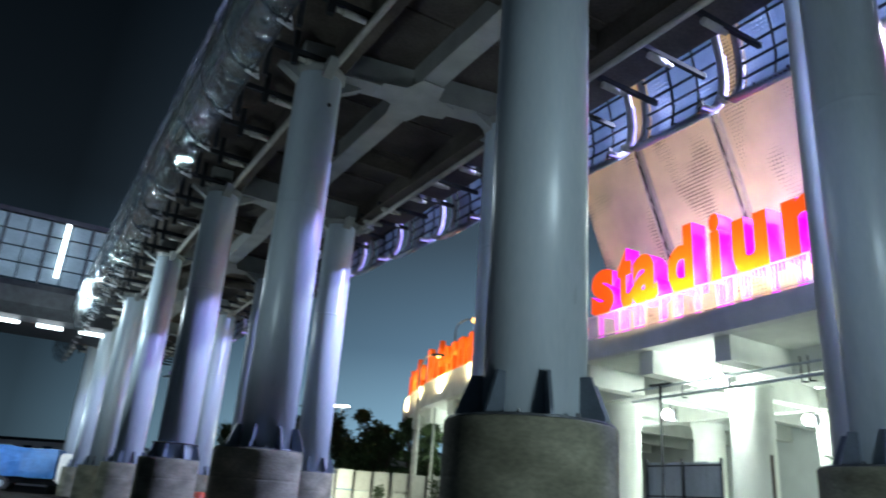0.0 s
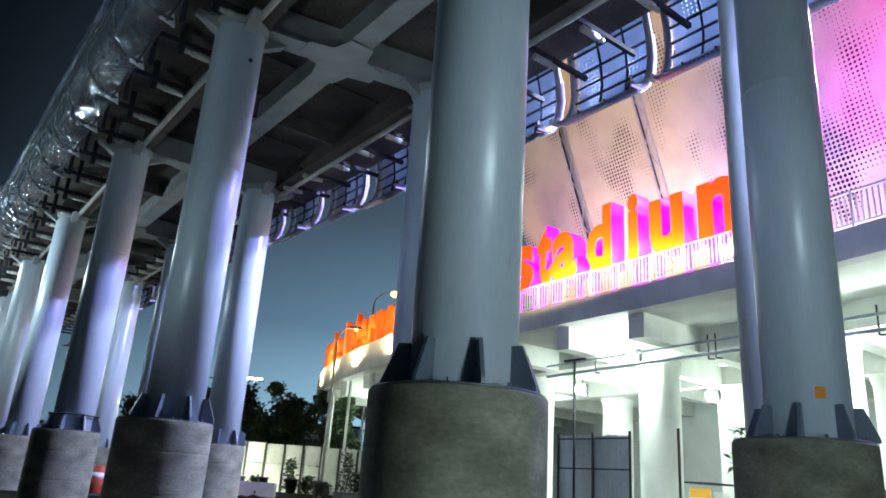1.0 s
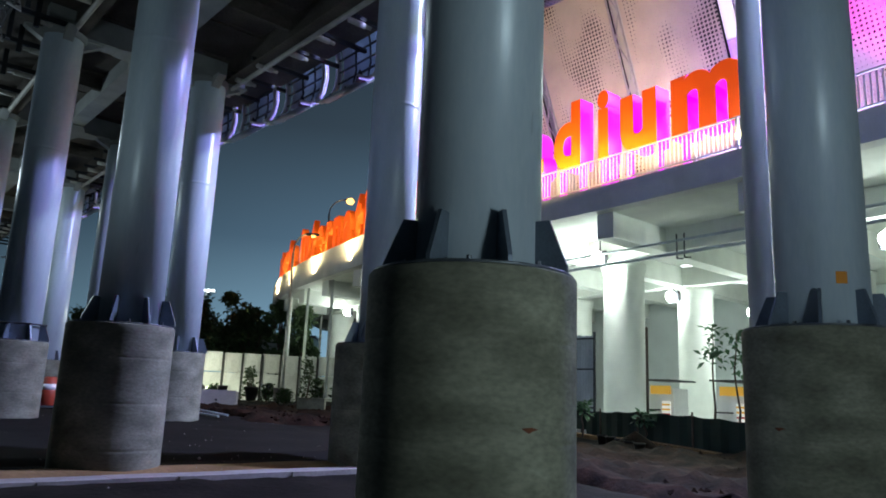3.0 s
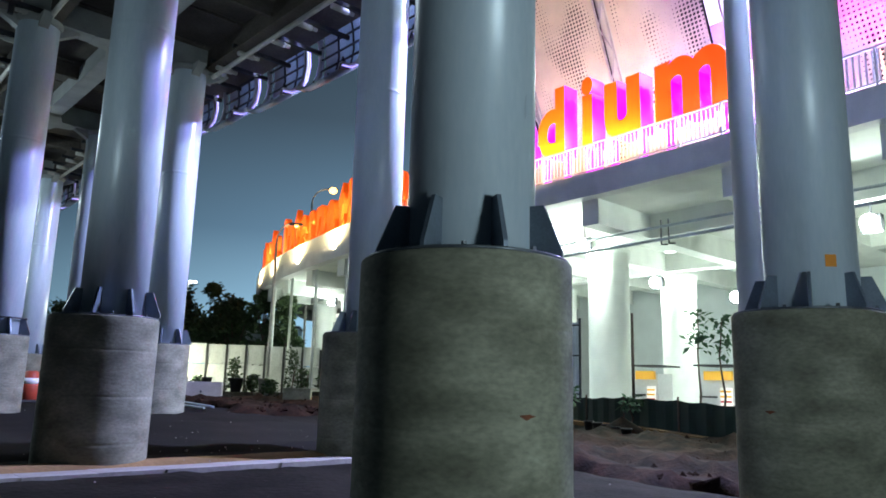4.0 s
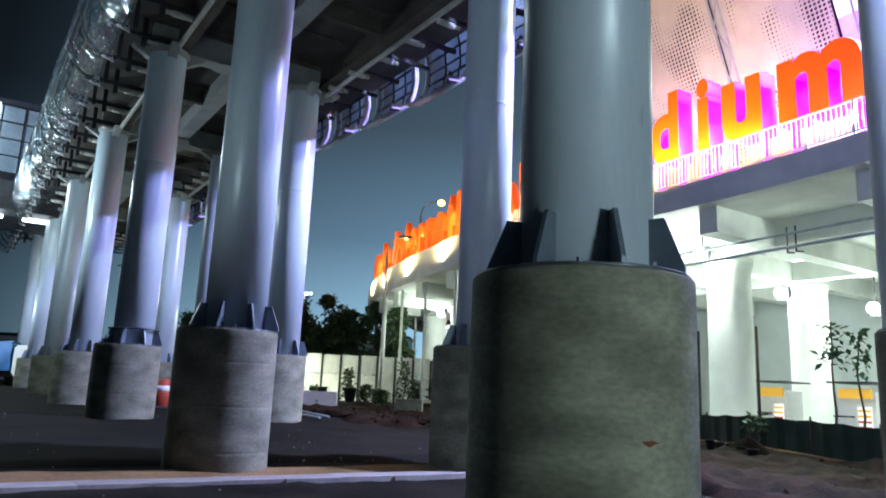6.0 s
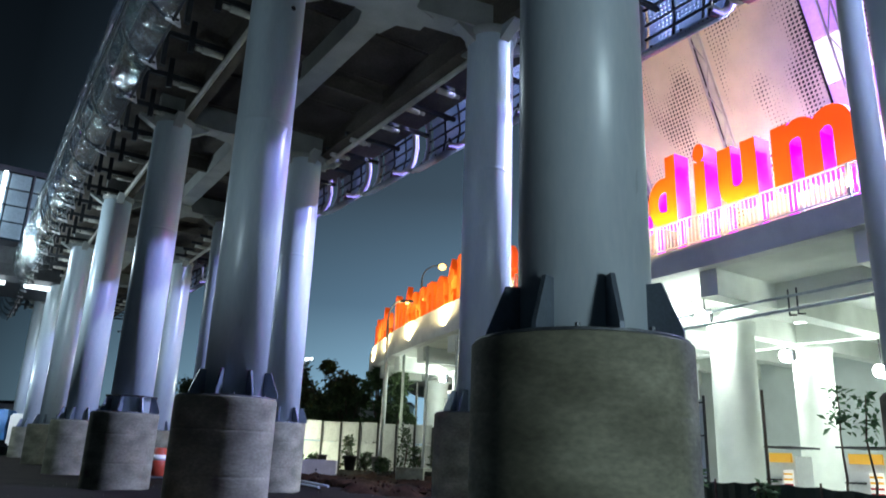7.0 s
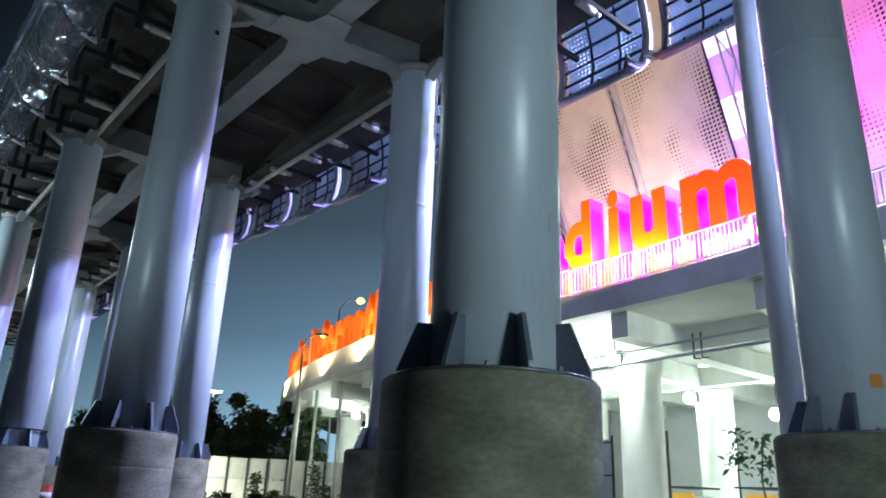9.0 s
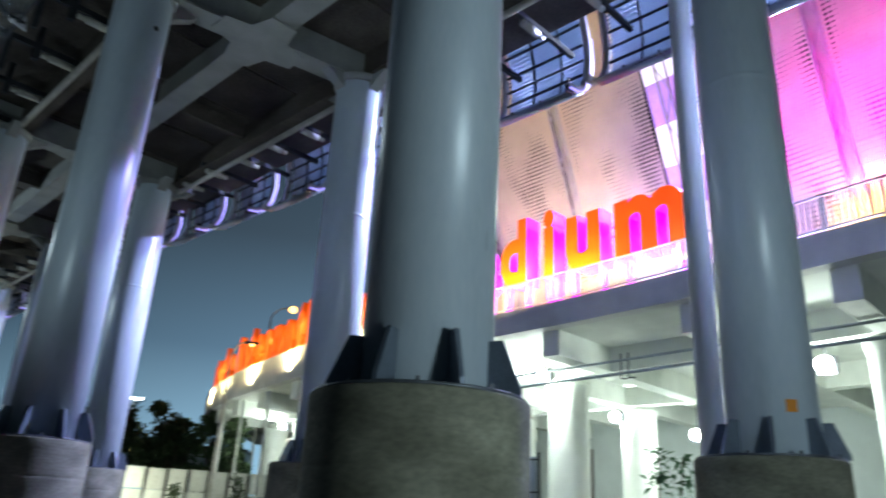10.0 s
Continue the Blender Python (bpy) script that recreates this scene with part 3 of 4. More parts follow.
def side(sgn, origin, name, label, film):
    f = thing(name, BASE, label, "walkway fascia", "fascias of the walkway", "structure")
    pts = [(origin + sgn * o, z) for o, z in SEC]
    stub = mesh_of(tube(tube(B(), (0.1, 0, 0), (0.62, 0, 0), 0.085, seg=10), (0.62, 0, 0), (0.80, 0, 0), 0.06, seg=10), "stub", M_TUBE)
    arm = B()
    box(arm, -0.1, 1.9, -0.05, 0.05, 0.10, 0.24)
    box(arm, 1.45, 1.57, -0.05, 0.05, -0.75, 0.2)
    box(arm, 0.84, 0.98, -0.06, 0.06, -0.18, 0.7)
    if not film:
        arm.free()
        arm = box(B(), -0.1, 1.9, -0.05, 0.05, 0.10, 0.22)
    arm = mesh_of(arm, "bracket", M_DARK)
    inner = [(origin + sgn * (o - 0.10), z) for o, z in SEC]
    rib = mesh_of(strip_solid(B(), inner, -0.07, 0.07, 0.13 * -sgn), "rib", M_RIB)
    rib_dark = mesh_of(strip_solid(B(), inner, -0.04, 0.04, 0.07 * -sgn), "rib", M_DARK)
    led = mesh_of(strip_solid(B(), [(x - sgn * 0.012, z) for x, z in inner[:6]], -0.11, -0.075, 0.02), "led_strip", M_LED)
    foot = B()
    tri = [foot.verts.new(p) for p in ((0, -0.03, 0), (0.34, -0.03, 0.1), (0.1, -0.03, 0.42), (0, 0.03, 0), (0.34, 0.03, 0.1), (0.1, 0.03, 0.42))]
    for q in ((0, 1, 2), (5, 4, 3), (0, 3, 4, 1), (1, 4, 5, 2), (2, 5, 3, 0)):
        foot.faces.new([tri[i] for i in q])
    foot = mesh_of(foot, "rib_foot", M_RIB)
    # dark copy for the east feet tones down the light on them
    foot_dark = foot.copy()
    foot_dark.materials.clear()
    foot_dark.materials.append(M_DARK)
    pitch = 2.2 if film else 2.9333
    v = V0 if film else 0.5667 - 6 * pitch
    while v < V1:
        org = origin if film else min(5.5, max(4.4, 5.95 - 0.075 * v))
        dx = org - origin
        for vv in ((v,) if film else (v, v + pitch / 2)):
            turn = pose(org, vv, 11.45, 0, 0, 0 if sgn > 0 else 180)
            part("stub", stub, None, f, "pale steel stub tube", turn)
            part("bracket", arm, None, f, "dark steel bracket", turn)
        part("rib_foot", foot if film else foot_dark, None, f, "", pose(org + sgn * 1.62, v, 10.55, 0, 0, 0 if sgn > 0 else 180))
        if not film:
            end = pitch - 0.5
            part("rib", rib, None, f, "curved grey steel rib with a violet edge", pose(dx, v, 0))
            part("led_strip", led, None, f, "violet light strip along the rib", pose(dx, v, 0))
            part("rib", rib, None, f, "curved grey steel rib", pose(dx, v + end, 0))
            part("panel", strip_solid(B(), [(x + dx, z) for x, z in pts], v + 0.08, v + end - 0.08, -0.03 * sgn, True), M_FASCIA, f, "dark perforated metal panel")
            for o, z in ((1.95, 10.70), (2.25, 10.83), (2.50, 11.12), (2.60, 11.5), (2.62, 11.9), (2.58, 12.3), (2.46, 12.8)):
                part("rail", box(B(), org + sgn * (o - 0.10) - 0.03, org + sgn * (o - 0.10) + 0.03, v + 0.07, v + end - 0.07, z - 0.02, z + 0.02), M_DARK, f)
            for y in (0.8, 1.6):
                part("mid_rib", strip_solid(B(), [(x + dx - sgn * 0.03, z) for x, z in pts], v + y - 0.02, v + y + 0.02, 0.05 * -sgn), M_DARK, f)
        else:
            part("rib", rib_dark, None, f, "curved dark steel rib", pose(0, v, 0))
            bm = B()
            rows = []
            for a in range(9):
                kk = a / 8 * (len(pts) - 1)
                q = min(int(kk), len(pts) - 2)
                x = pts[q][0] + (pts[q + 1][0] - pts[q][0]) * (kk - q)
                z = pts[q][1] + (pts[q + 1][1] - pts[q][1]) * (kk - q)
                rows.append([bm.verts.new((x + 0.16 * noise.noise((v * 3 + b, a * 0.7, 1.0)), v + 2.2 * b / 8, z + 0.10 * noise.noise((v + b * 0.9, a, 4.0)))) for b in range(9)])
            for a, b in zip(rows, rows[1:]):
                for j in range(8):
                    bm.faces.new((a[j], a[j + 1], b[j + 1], b[j]))
            part("film_sheet", bm, M_FILM, f, "crumpled clear plastic film over the panel")
            # top rail takes pale paint in place of the light along it
            for o, z in ((1.80, 10.66), (2.62, 11.5), (2.50, 13.0)):
                part("rail", tube(B(), (origin + sgn * o, v, z), (origin + sgn * o, v + 2.2, z), 0.035, seg=6), M_RIB if z > 12.9 else M_DARK, f)
        v += pitch


side(1, 5.15, "fascia_east", "curved dark perforated fascia with violet lit ribs", False)
side(-1, 0.1, "fascia_west", "curved fascia ribs wrapped in clear plastic film", True)

# walkway arm that turns off at the far end
arm = thing("walkway_arm", at(0, 46.5, 0), "distant glazed walkway arm with lit windows", "walkway", kind="structure")
bm = B()
sec = [(-2.6, 10.7), (-3.2, 10.95), (-3.5, 11.6), (-3.45, 12.6), (-3.2, 13.0), (3.2, 13.0), (3.4, 11.6), (2.6, 10.7)]
a = [bm.verts.new((-30.0, y, z)) for y, z in sec]
b = [bm.verts.new((0.0, y, z)) for y, z in sec]
for i in range(len(sec)):
    j = (i + 1) % len(sec)
    bm.faces.new((a[i], a[j], b[j], b[i]))
bm.faces.new(a)
bm.faces.new(b[::-1])
part("arm_deck", bm, M_DARK, arm, "dark rounded deck edge")
part("roof", box(B(), -30, -0.5, -3.4, 3.4, 17.1, 17.4), M_DARK, arm)
for i in range(12):
    x = -1.2 - i * 2.4
    for j in range(4):
        for h in range(2):
            part("window", box(B(), x - 1.15 + h * 1.15, x - 0.08 + h * 1.15, -3.32, -3.26, 13.1 + j * 1.0, 14.0 + j * 1.0), M_GLASSLIT, arm, "lit window pane")
    part("mullion", box(B(), x - 1.26, x - 1.16, -3.42, -3.22, 13.0, 17.1), M_DARK, arm)
for x in (-3.9, -8.7):
    part("tube_lamp", box(B(), x - 0.1, x + 0.1, -3.6, -3.5, 13.5, 17.0), M_TUBELIT, arm, "bright upright light tube")
for x in (-1.0, -3.4, -5.8):
    part("under_lamp", box(B(), x - 0.8, x + 0.6, -2.8, -2.6, 10.5, 10.68), M_TUBELIT, arm, "white lamp strip under the deck")

# tall white post beside the walkway
solid("post", lathe(B(), [(0.18, -0.6), (0.18, 0.0), (0.17, 13.4), (0.11, 13.5)], 32), M_WHITE, at(5.95, 0.30, 0.1), "tall white round steel post standing in soil", "post")

# ---- stadium ----
stadium = thing("stadium", BASE, "pale concrete stadium podium with perforated cladding above", "stadium", kind="structure")
VS = [-60, -40, -20, -10, 0, 3, 6, 8, 10, 12, 14, 16, 19, 22, 25, 27, 30, 33, 36, 38, 40.5, 43, 45, 47, 49, 51, 52.5, 54, 56, 57.5, 59]


def along(inset0, inset1, z0, z1, vs=VS):
    """A band that follows the podium edge between two insets."""
    bm = B()
    rows = []
    for v in vs:
        e = edge_u(v)
        rows.append([bm.verts.new((e + i, v, z)) for i, z in ((inset0, z0), (inset1, z0), (inset1, z1), (inset0, z1))])
    for a, b in zip(rows, rows[1:]):
        for i in range(4):
            bm.faces.new((a[i], a[(i + 1) % 4], b[(i + 1) % 4], b[i]))
    bm.faces.new(rows[0])
    bm.faces.new(rows[-1][::-1])
    return bm


part("edge_beam", along(0.0, 0.5, 8.42, 9.3), M_EDGE, stadium, "grey concrete edge beam")
part("ceiling_slab", along(0.5, 40, 8.45, 8.8), M_WHITE, stadium, "white underside of the podium")
part("podium_floor", along(0.5, 40, 8.803, 8.98), M_EDGE, stadium)
part("inner_beam", along(4.0, 4.7, 7.5, 8.447), M_WHITE, stadium, "white painted beam")
part("inner_beam", along(11.5, 12.2, 7.5, 8.447), M_WHITE, stadium, "white painted beam")
part("back_wall", along(22.0, 22.3, 0.5, 8.44), M_WALL, stadium, "pale panelled back wall")
cb = mesh_of(box(B(), 0.52, 22.0, -0.35, 0.35, -0.95, -0.004), "rib_beam", M_WHITE)
for v in (-22, -14.5, -7, 0.8, 5.4, 11.04, 14.9, 19.0, 24, 29, 34, 39, 44):
    part("rib_beam", cb, None, stadium, "white painted cross beam", pose(edge_u(v), v, 8.447))
colm = mesh_of(lathe(B(), [(0.92, 0.0), (0.86, 0.08), (0.86, 7.0), (0.95, 7.3), (0.95, 7.5)], 40), "round_column", M_WHITE)
for v in (-22, -14.5, -7, 0.8, 6.0, 13.6, 21.5, 29.0, 36.5, 43.0):
    part("round_column", colm, None, stadium, "thick round white column", pose(edge_u(v) + 5.2, v, 0.0))
    part("round_column", colm, None, stadium, "thick round white column", pose(edge_u(v) + 12.8, v + 1.0, 0.0))
part("lower_floor", along(2.0, 40, -0.5, 0.62), M_EDGE, stadium, "pale concrete ground floor")
for i, v in enumerate((22.5, 27.5, 32.0, 36.5, 41.0)):
    part("stair_rail_wall", box(B(), 0, 0.15, 0, 3.2, 0, 2.2), M_WHITE, stadium, m=pose(edge_u(v) + 6, v, 4.0))
    for j in range(3):
        part("lit_shelf", box(B(), 0, 0.3, 0, 3.2, 0, 0.25), M_BOARD, stadium, "bright strip lights inside", pose(edge_u(v) + 6.4, v, 5.0 + j * 0.8))
    part("upright_pipe", tube(B(), (0, 0, 0.5), (0, 0, 8.2), 0.09, seg=10), M_WHITE, stadium, m=pose(edge_u(v) + 0.25, v, 0))

# service pipes and hangers under the podium
for z, r in ((7.42, 0.05), (6.95, 0.06)):
    bm = B()
    tube(bm, (edge_u(0) + 2.6, 0.0, z), (edge_u(18) + 2.6, 18.0, z), r, seg=8)
    part("service_pipe", bm, M_ZINC, stadium, "thin grey service pipe under the ceiling")
for v in (3.2, 9.0, 9.32, 14.9):
    bm = B()
    tube(bm, (0, 0, 6.85), (0, 0, 7.75), 0.03, seg=6)
    tube(bm, (0, 0, 6.85), (0, -0.25, 6.82), 0.03, seg=6)
    part("hanger", bm, M_DARK, stadium, "dark pipe hanger", pose(edge_u(v) + 2.55, v, 0))

for fu, fv, fz in FLOODS:
    fl = thing("flood_lamp", at(fu, fv, fz), "glaring white flood lamp under the podium ceiling", "flood lamp", "flood lamps of the podium")
    hood = B()
    box(hood, 0.06, 0.24, -0.34, 0.34, 0.10, 0.70)
    bmesh.ops.bevel(hood, geom=hood.edges[:], offset=0.05, segments=2, affect="EDGES")
    part("housing", hood, M_DARK, fl)
    bulb = B()
    bmesh.ops.create_uvsphere(bulb, u_segments=20, v_segments=12, radius=0.27)
    for q in bulb.verts:
        q.co.x = q.co.x * 0.5 - 0.13
        q.co.z += 0.40
    for f in bulb.faces:
        f.smooth = True
    part("glass", bulb, M_LAMP, fl, "glaring domed lamp glass")
    part("stem", tube(B(), (0.13, 0, 0.70), (0.13, 0, 8.445 - fz), 0.03, seg=8), M_DARK, fl)

for u, v in ((25.5, 16.5), (26.0, 12.5), (31.5, 13.5), (33.0, 17.0), (24.5, 7.8), (31.5, 8.5)):
    sl = thing("strip_lamp", at(u, v, 8.0, 0, 0, 12), "slim white strip lamp hung under the podium ceiling", "strip lamp", "strip lamps of the podium")
    part("tray", box(B(), -0.07, 0.07, -0.8, 0.8, 0.05, 0.10), M_RAIL, sl)
    part("tube", tube(B(), (0, -0.75, 0.02), (0, 0.75, 0.02), 0.03, seg=8), M_TUBELIT, sl, "glowing lamp tube")
    for y in (-0.6, 0.6):
        part("hanger", tube(B(), (0, y, 0.1), (0, y, 0.444), 0.012, seg=6), M_DARK, sl)

# railing on the podium edge
railing = thing("railing", BASE, "white steel railing along the podium edge", "railing", kind="structure")
post = mesh_of(box(B(), -0.035, 0.035, -0.035, 0.035, 0, 1.1), "post", M_RAIL)
bal = mesh_of(box(B(), -0.012, 0.012, -0.02, 0.02, 0.12, 1.02), "baluster", M_RAIL)
for v in [-14 + i * 1.5 for i in range(24)]:
    part("post", post, None, railing, "", pose(edge_u(v) + 0.12, v, 9.298))
for v in [-1 + i * 0.16 for i in range(150)]:
    part("baluster", bal, None, railing, "", pose(edge_u(v) + 0.12, v, 9.298))
part("parapet_panel", along(0.02, 0.14, 9.303, 10.1, [22, 25, 27, 30, 33, 36, 38, 40.5, 43, 45, 47, 49, 51, 52.5, 54, 56]), M_WHITE, railing, "solid white parapet band")
for z in (9.40, 10.36):
    part("rail", along(0.09, 0.15, z, z + 0.05, [v for v in VS if -20 <= v <= 22]), M_RAIL, railing)


# lettering
def letter(ch, depth, parent, m, width, side, x_height, ascender):
    """One stand-up letter with heavy strokes; the x-height is the same for all of them."""
    size = 3.95
    cu = bpy.data.curves.new("letter", "FONT")
    cu.body, cu.size, cu.extrude, cu.offset = ch, size, depth / 2 - 0.03, size * 0.038
    cu.bevel_depth, cu.bevel_resolution = 0.03, 1
    ob = new("letter_tmp", cu)
    me = bpy.data.meshes.new_from_object(ob.evaluated_get(bpy.context.evaluated_depsgraph_get()))
    bpy.data.objects.remove(ob)
    me.materials.clear()
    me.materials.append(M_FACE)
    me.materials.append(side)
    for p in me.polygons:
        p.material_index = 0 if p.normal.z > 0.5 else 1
    xs = [q.co.x for q in me.vertices]
    ys = [q.co.y for q in me.vertices]
    top = ascender if ch in "dtijlk" else x_height
    low = -0.5 if ch == "j" else 0.0
    sx, sy = width / (max(xs) - min(xs)), (top - low) / (max(ys) - min(ys))
    me.transform(Matrix.Diagonal((sx, sy, 1, 1)) @ Matrix.Translation((-min(xs), low / sy - min(ys), 0)))
    me.name = "letter"
    return part("letter", me, None, parent, "orange letter with glow put into its face and sides", m)


def sign(name, rows, label, side, base, x_height, ascender, back, depth):
    """Letters as (character, v of its start, width); they run towards smaller v and look out over the edge."""
    sg = thing(name, BASE, label, "sign")
    for ch, v, w in rows:
        mid = v - w / 2
        slope = math.degrees(math.atan((edge_u(mid + 1) - edge_u(mid - 1)) / 2.0))
        e = edge_u(mid) + math.tan(radians(slope)) * w / 2 + back
        letter(ch, depth, sg, pose(e, v, base, 90, 0, -90 - slope), w, side, x_height, ascender)
        # stands glow through the side material, with no lamp in them
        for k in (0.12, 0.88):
            part("letter_stand", box(B(), 0.0, 0.3, -0.09, 0.09, 8.985, base + 0.08), side, sg, "steel stand under the letter, coloured light put in as glow", pose(edge_u(v - w * k) + back - 0.15, v - w * k, 0))


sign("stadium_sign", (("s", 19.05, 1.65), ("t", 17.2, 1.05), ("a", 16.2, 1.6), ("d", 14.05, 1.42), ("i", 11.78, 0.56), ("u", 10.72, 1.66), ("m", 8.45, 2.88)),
     "large orange stand-up letters, lit magenta from behind and by glow put into their sides", M_SIDE, 10.72, 2.25, 2.86, 1.45, 0.8)
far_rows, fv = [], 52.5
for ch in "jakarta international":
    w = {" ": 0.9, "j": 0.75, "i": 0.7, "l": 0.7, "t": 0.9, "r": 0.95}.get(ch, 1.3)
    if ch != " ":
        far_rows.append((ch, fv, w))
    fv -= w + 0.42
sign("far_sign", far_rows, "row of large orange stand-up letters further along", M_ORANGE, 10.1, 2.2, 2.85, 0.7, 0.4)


# cladding
def lean(z):
    return 5.0 - 0.43 * (z - 14.7)


clad = thing("cladding", BASE, "leaning cream perforated metal cladding, washed by coloured light", "facade", kind="structure")
BOUNDS = [(-16.2, -9.0), (-8.6, -3.9), (-3.5, 1.2), (1.6, 6.35), (8.2, 12.4), (13.05, 17.3), (17.95, 22.4)]
for a, b in BOUNDS:
    bm = B()
    lay = bm.loops.layers.uv.new("UVMap")
    zs = [9.0, 11.0, 13.2, 14.2, 17, 20, 23, 26]
    rows = []
    for i, z in enumerate(zs):
        off = 0.0 if z > 13.5 else 0.35
        rows.append([bm.verts.new((edge_u(v) + lean(z) + off + d, v, z)) for v, d in ((a, 0), ((a + b) / 2, 0), (b, 0), (b, 0.05), ((a + b) / 2, 0.05), (a, 0.05))])
    for i in range(len(zs) - 1):
        p, q = rows[i], rows[i + 1]
        for j in range(6):
            k = (j + 1) % 6
            f = bm.faces.new((p[j], p[k], q[k], q[j]))
            for lp in f.loops:
                lp[lay].uv = (lp.vert.co.y, lp.vert.co.z * 1.09)
    bm.faces.new(rows[0])
    bm.faces.new(rows[-1][::-1])
    part("panel", bm, M_CLAD, clad, "cream perforated cladding panel")
# added dark backing stands in for the shade behind holes and gaps
part("backing", along(6.6, 6.8, 9.0, 26.0, [v for v in VS if -40 <= v <= 22]), M_DARK, clad, "backing sheet behind the cladding, dark for the shade there")
for v in (12.72, 17.62, 7.25, 1.4, -3.7):
    bm = B()
    e = edge_u(v)
    for s in (-0.22, 0.22):
        p0, p1 = (e + lean(9) - 0.05, v + s, 9.0), (e + lean(26) - 0.05, v + s, 26.0)
        tube(bm, p0, p1, 0.05, seg=6)
    z = 9.5
    flip = 1
    while z < 25:
        tube(bm, (e + lean(z) - 0.05, v - 0.22 * flip, z), (e + lean(z + 1.1) - 0.05, v + 0.22 * flip, z + 1.1), 0.03, seg=6)
        z += 1.1
        flip = -flip
    part("truss", bm, M_RIB, clad, "slender steel lattice mast in the panel gap")
for v, mat in ((12.72, M_EDGE), (17.62, M_ZINC), (1.4, M_EDGE)):
    bm = B()
    rows = [[bm.verts.new((edge_u(v) + lean(z) + 0.35 + d, v + w, z)) for w, d in ((-0.33, 0), (0.33, 0), (0.33, 0.04), (-0.33, 0.04))] for z in (9.0, 26.0)]
    for j in range(4):
        bm.faces.new((rows[0][j], rows[0][(j + 1) % 4], rows[1][(j + 1) % 4], rows[1][j]))
    bm.faces.new(rows[0])
    bm.faces.new(rows[1][::-1])
    part("gap_lining", bm, mat, clad, "grey sheet behind the lattice mast")
for i in range(9):
    z = 11.0 + i * 1.6
    bm = B()
    rows = [[bm.verts.new((edge_u(v) + lean(zz) + 0.25 + d, v, zz)) for v, d in ((6.40, 0), (8.18, 0), (8.18, 0.05), (6.40, 0.05))] for zz in (z, z + 1.56)]
    for j in range(4):
        bm.faces.new((rows[0][j], rows[0][(j + 1) % 4], rows[1][(j + 1) % 4], rows[1][j]))
    bm.faces.new(rows[0])
    bm.faces.new(rows[1][::-1])
    part("light_panel", bm, M_STRIP if i % 2 else M_LILAC, clad, "glowing white panel in the cladding gap")


# ---- things near the stadium ----
def gate():
    g = thing("sheet_fence", at(20.2, 15.9, 0.6), "grey zinc sheet hoarding with dark joints", "fence")
    for i in range(6):
        bm = B()
        for j in range(5):
            y = -1.95 + i * 0.66 + j * 0.13
            box(bm, -0.012 + 0.014 * (j % 2), 0.012 + 0.014 * (j % 2), y, y + 0.13, 0.0, 3.75 + 0.03 * (i % 2))
        part("sheet", bm, M_ZINC, g)
    for z in (0.8, 2.35, 3.6):
        part("rail", box(B(), -0.07, -0.015, -2.0, 2.05, z, z + 0.06), M_DARK, g)
    for y in (-1.98, 0.0, 2.0):
        part("post", box(B(), -0.09, -0.02, y - 0.04, y + 0.04, 0, 3.9), M_DARK, g)


gate()


def mast():
    m = thing("thin_mast", at(19.2, 16.1, 0.6), "thin dark mast with a short top bar", "mast")
    part("pole", tube(B(), (0, 0, 0), (0, 0, 6.9), 0.05, seg=8), M_DARK, m)
    part("top_bar", box(B(), -0.06, 0.06, -0.6, 0.6, 6.86, 6.95), M_DARK, m)


mast()


def netting():
    nf = thing("net_fence", BASE, "low dark green netting fence along the planting", "fence")
    path = [(14.3, 2.0), (14.4, 4.6), (15.6, 7.0), (17.0, 9.8), (18.2, 12.2), (19.0, 14.5)]
    for (ua, va), (ub, vb) in zip(path, path[1:]):
        bm = B()
        za, zb = ground_z(ua, va) - 0.1, ground_z(ub, vb) - 0.1
        L = math.dist((ua, va), (ub, vb))
        k = 10
        rows = []
        for i in range(k + 1):
            f = i / k
            w = 0.05 * math.sin(i * 2.1)
            u, v, z = ua + (ub - ua) * f, va + (vb - va) * f, za + (zb - za) * f
            rows.append([bm.verts.new(p) for p in ((u + w, v, z), (u + w, v, z + 1.06 - 0.05 * abs(math.sin(i * 0.6))), (u + w + 0.02, v, z + 1.06 - 0.05 * abs(math.sin(i * 0.6))), (u + w + 0.02, v, z))])
        for a, b in zip(rows, rows[1:]):
            for i in range(4):
                bm.faces.new((a[i], a[(i + 1) % 4], b[(i + 1) % 4], b[i]))
        part("net", bm, M_NET, nf)
        part("stake", tube(B(), (ua, va, za), (ua, va, za + 1.15), 0.03, seg=6), M_BARK, nf)


netting()
path = [(13.9, 2.0), (14.0, 4.6), (15.2, 7.0), (16.6, 9.8), (17.8, 12.2), (18.6, 14.5)]
pb = thing("path_edge", BASE, "narrow pale concrete path edge before the netting", "path", kind="structure")
for (ua, va), (ub, vb) in zip(path, path[1:]):
    z0, z1 = ground_z(ua, va), ground_z(ub, vb)
    bm = B()
    q = [bm.verts.new((u + w, v, z + h)) for u, v, z in ((ua, va, z0), (ub, vb - 0.02, z1)) for w, h in ((-0.25, -0.15), (0.2, -0.15), (0.2, 0.09), (-0.25, 0.09))]
    for f in ((3, 2, 1, 0), (4, 5, 6, 7), (0, 1, 5, 4), (1, 2, 6, 5), (2, 3, 7, 6), (3, 0, 4, 7)):
        bm.faces.new([q[i] for i in f])
    part("path_slab", bm, M_SAND, pb)


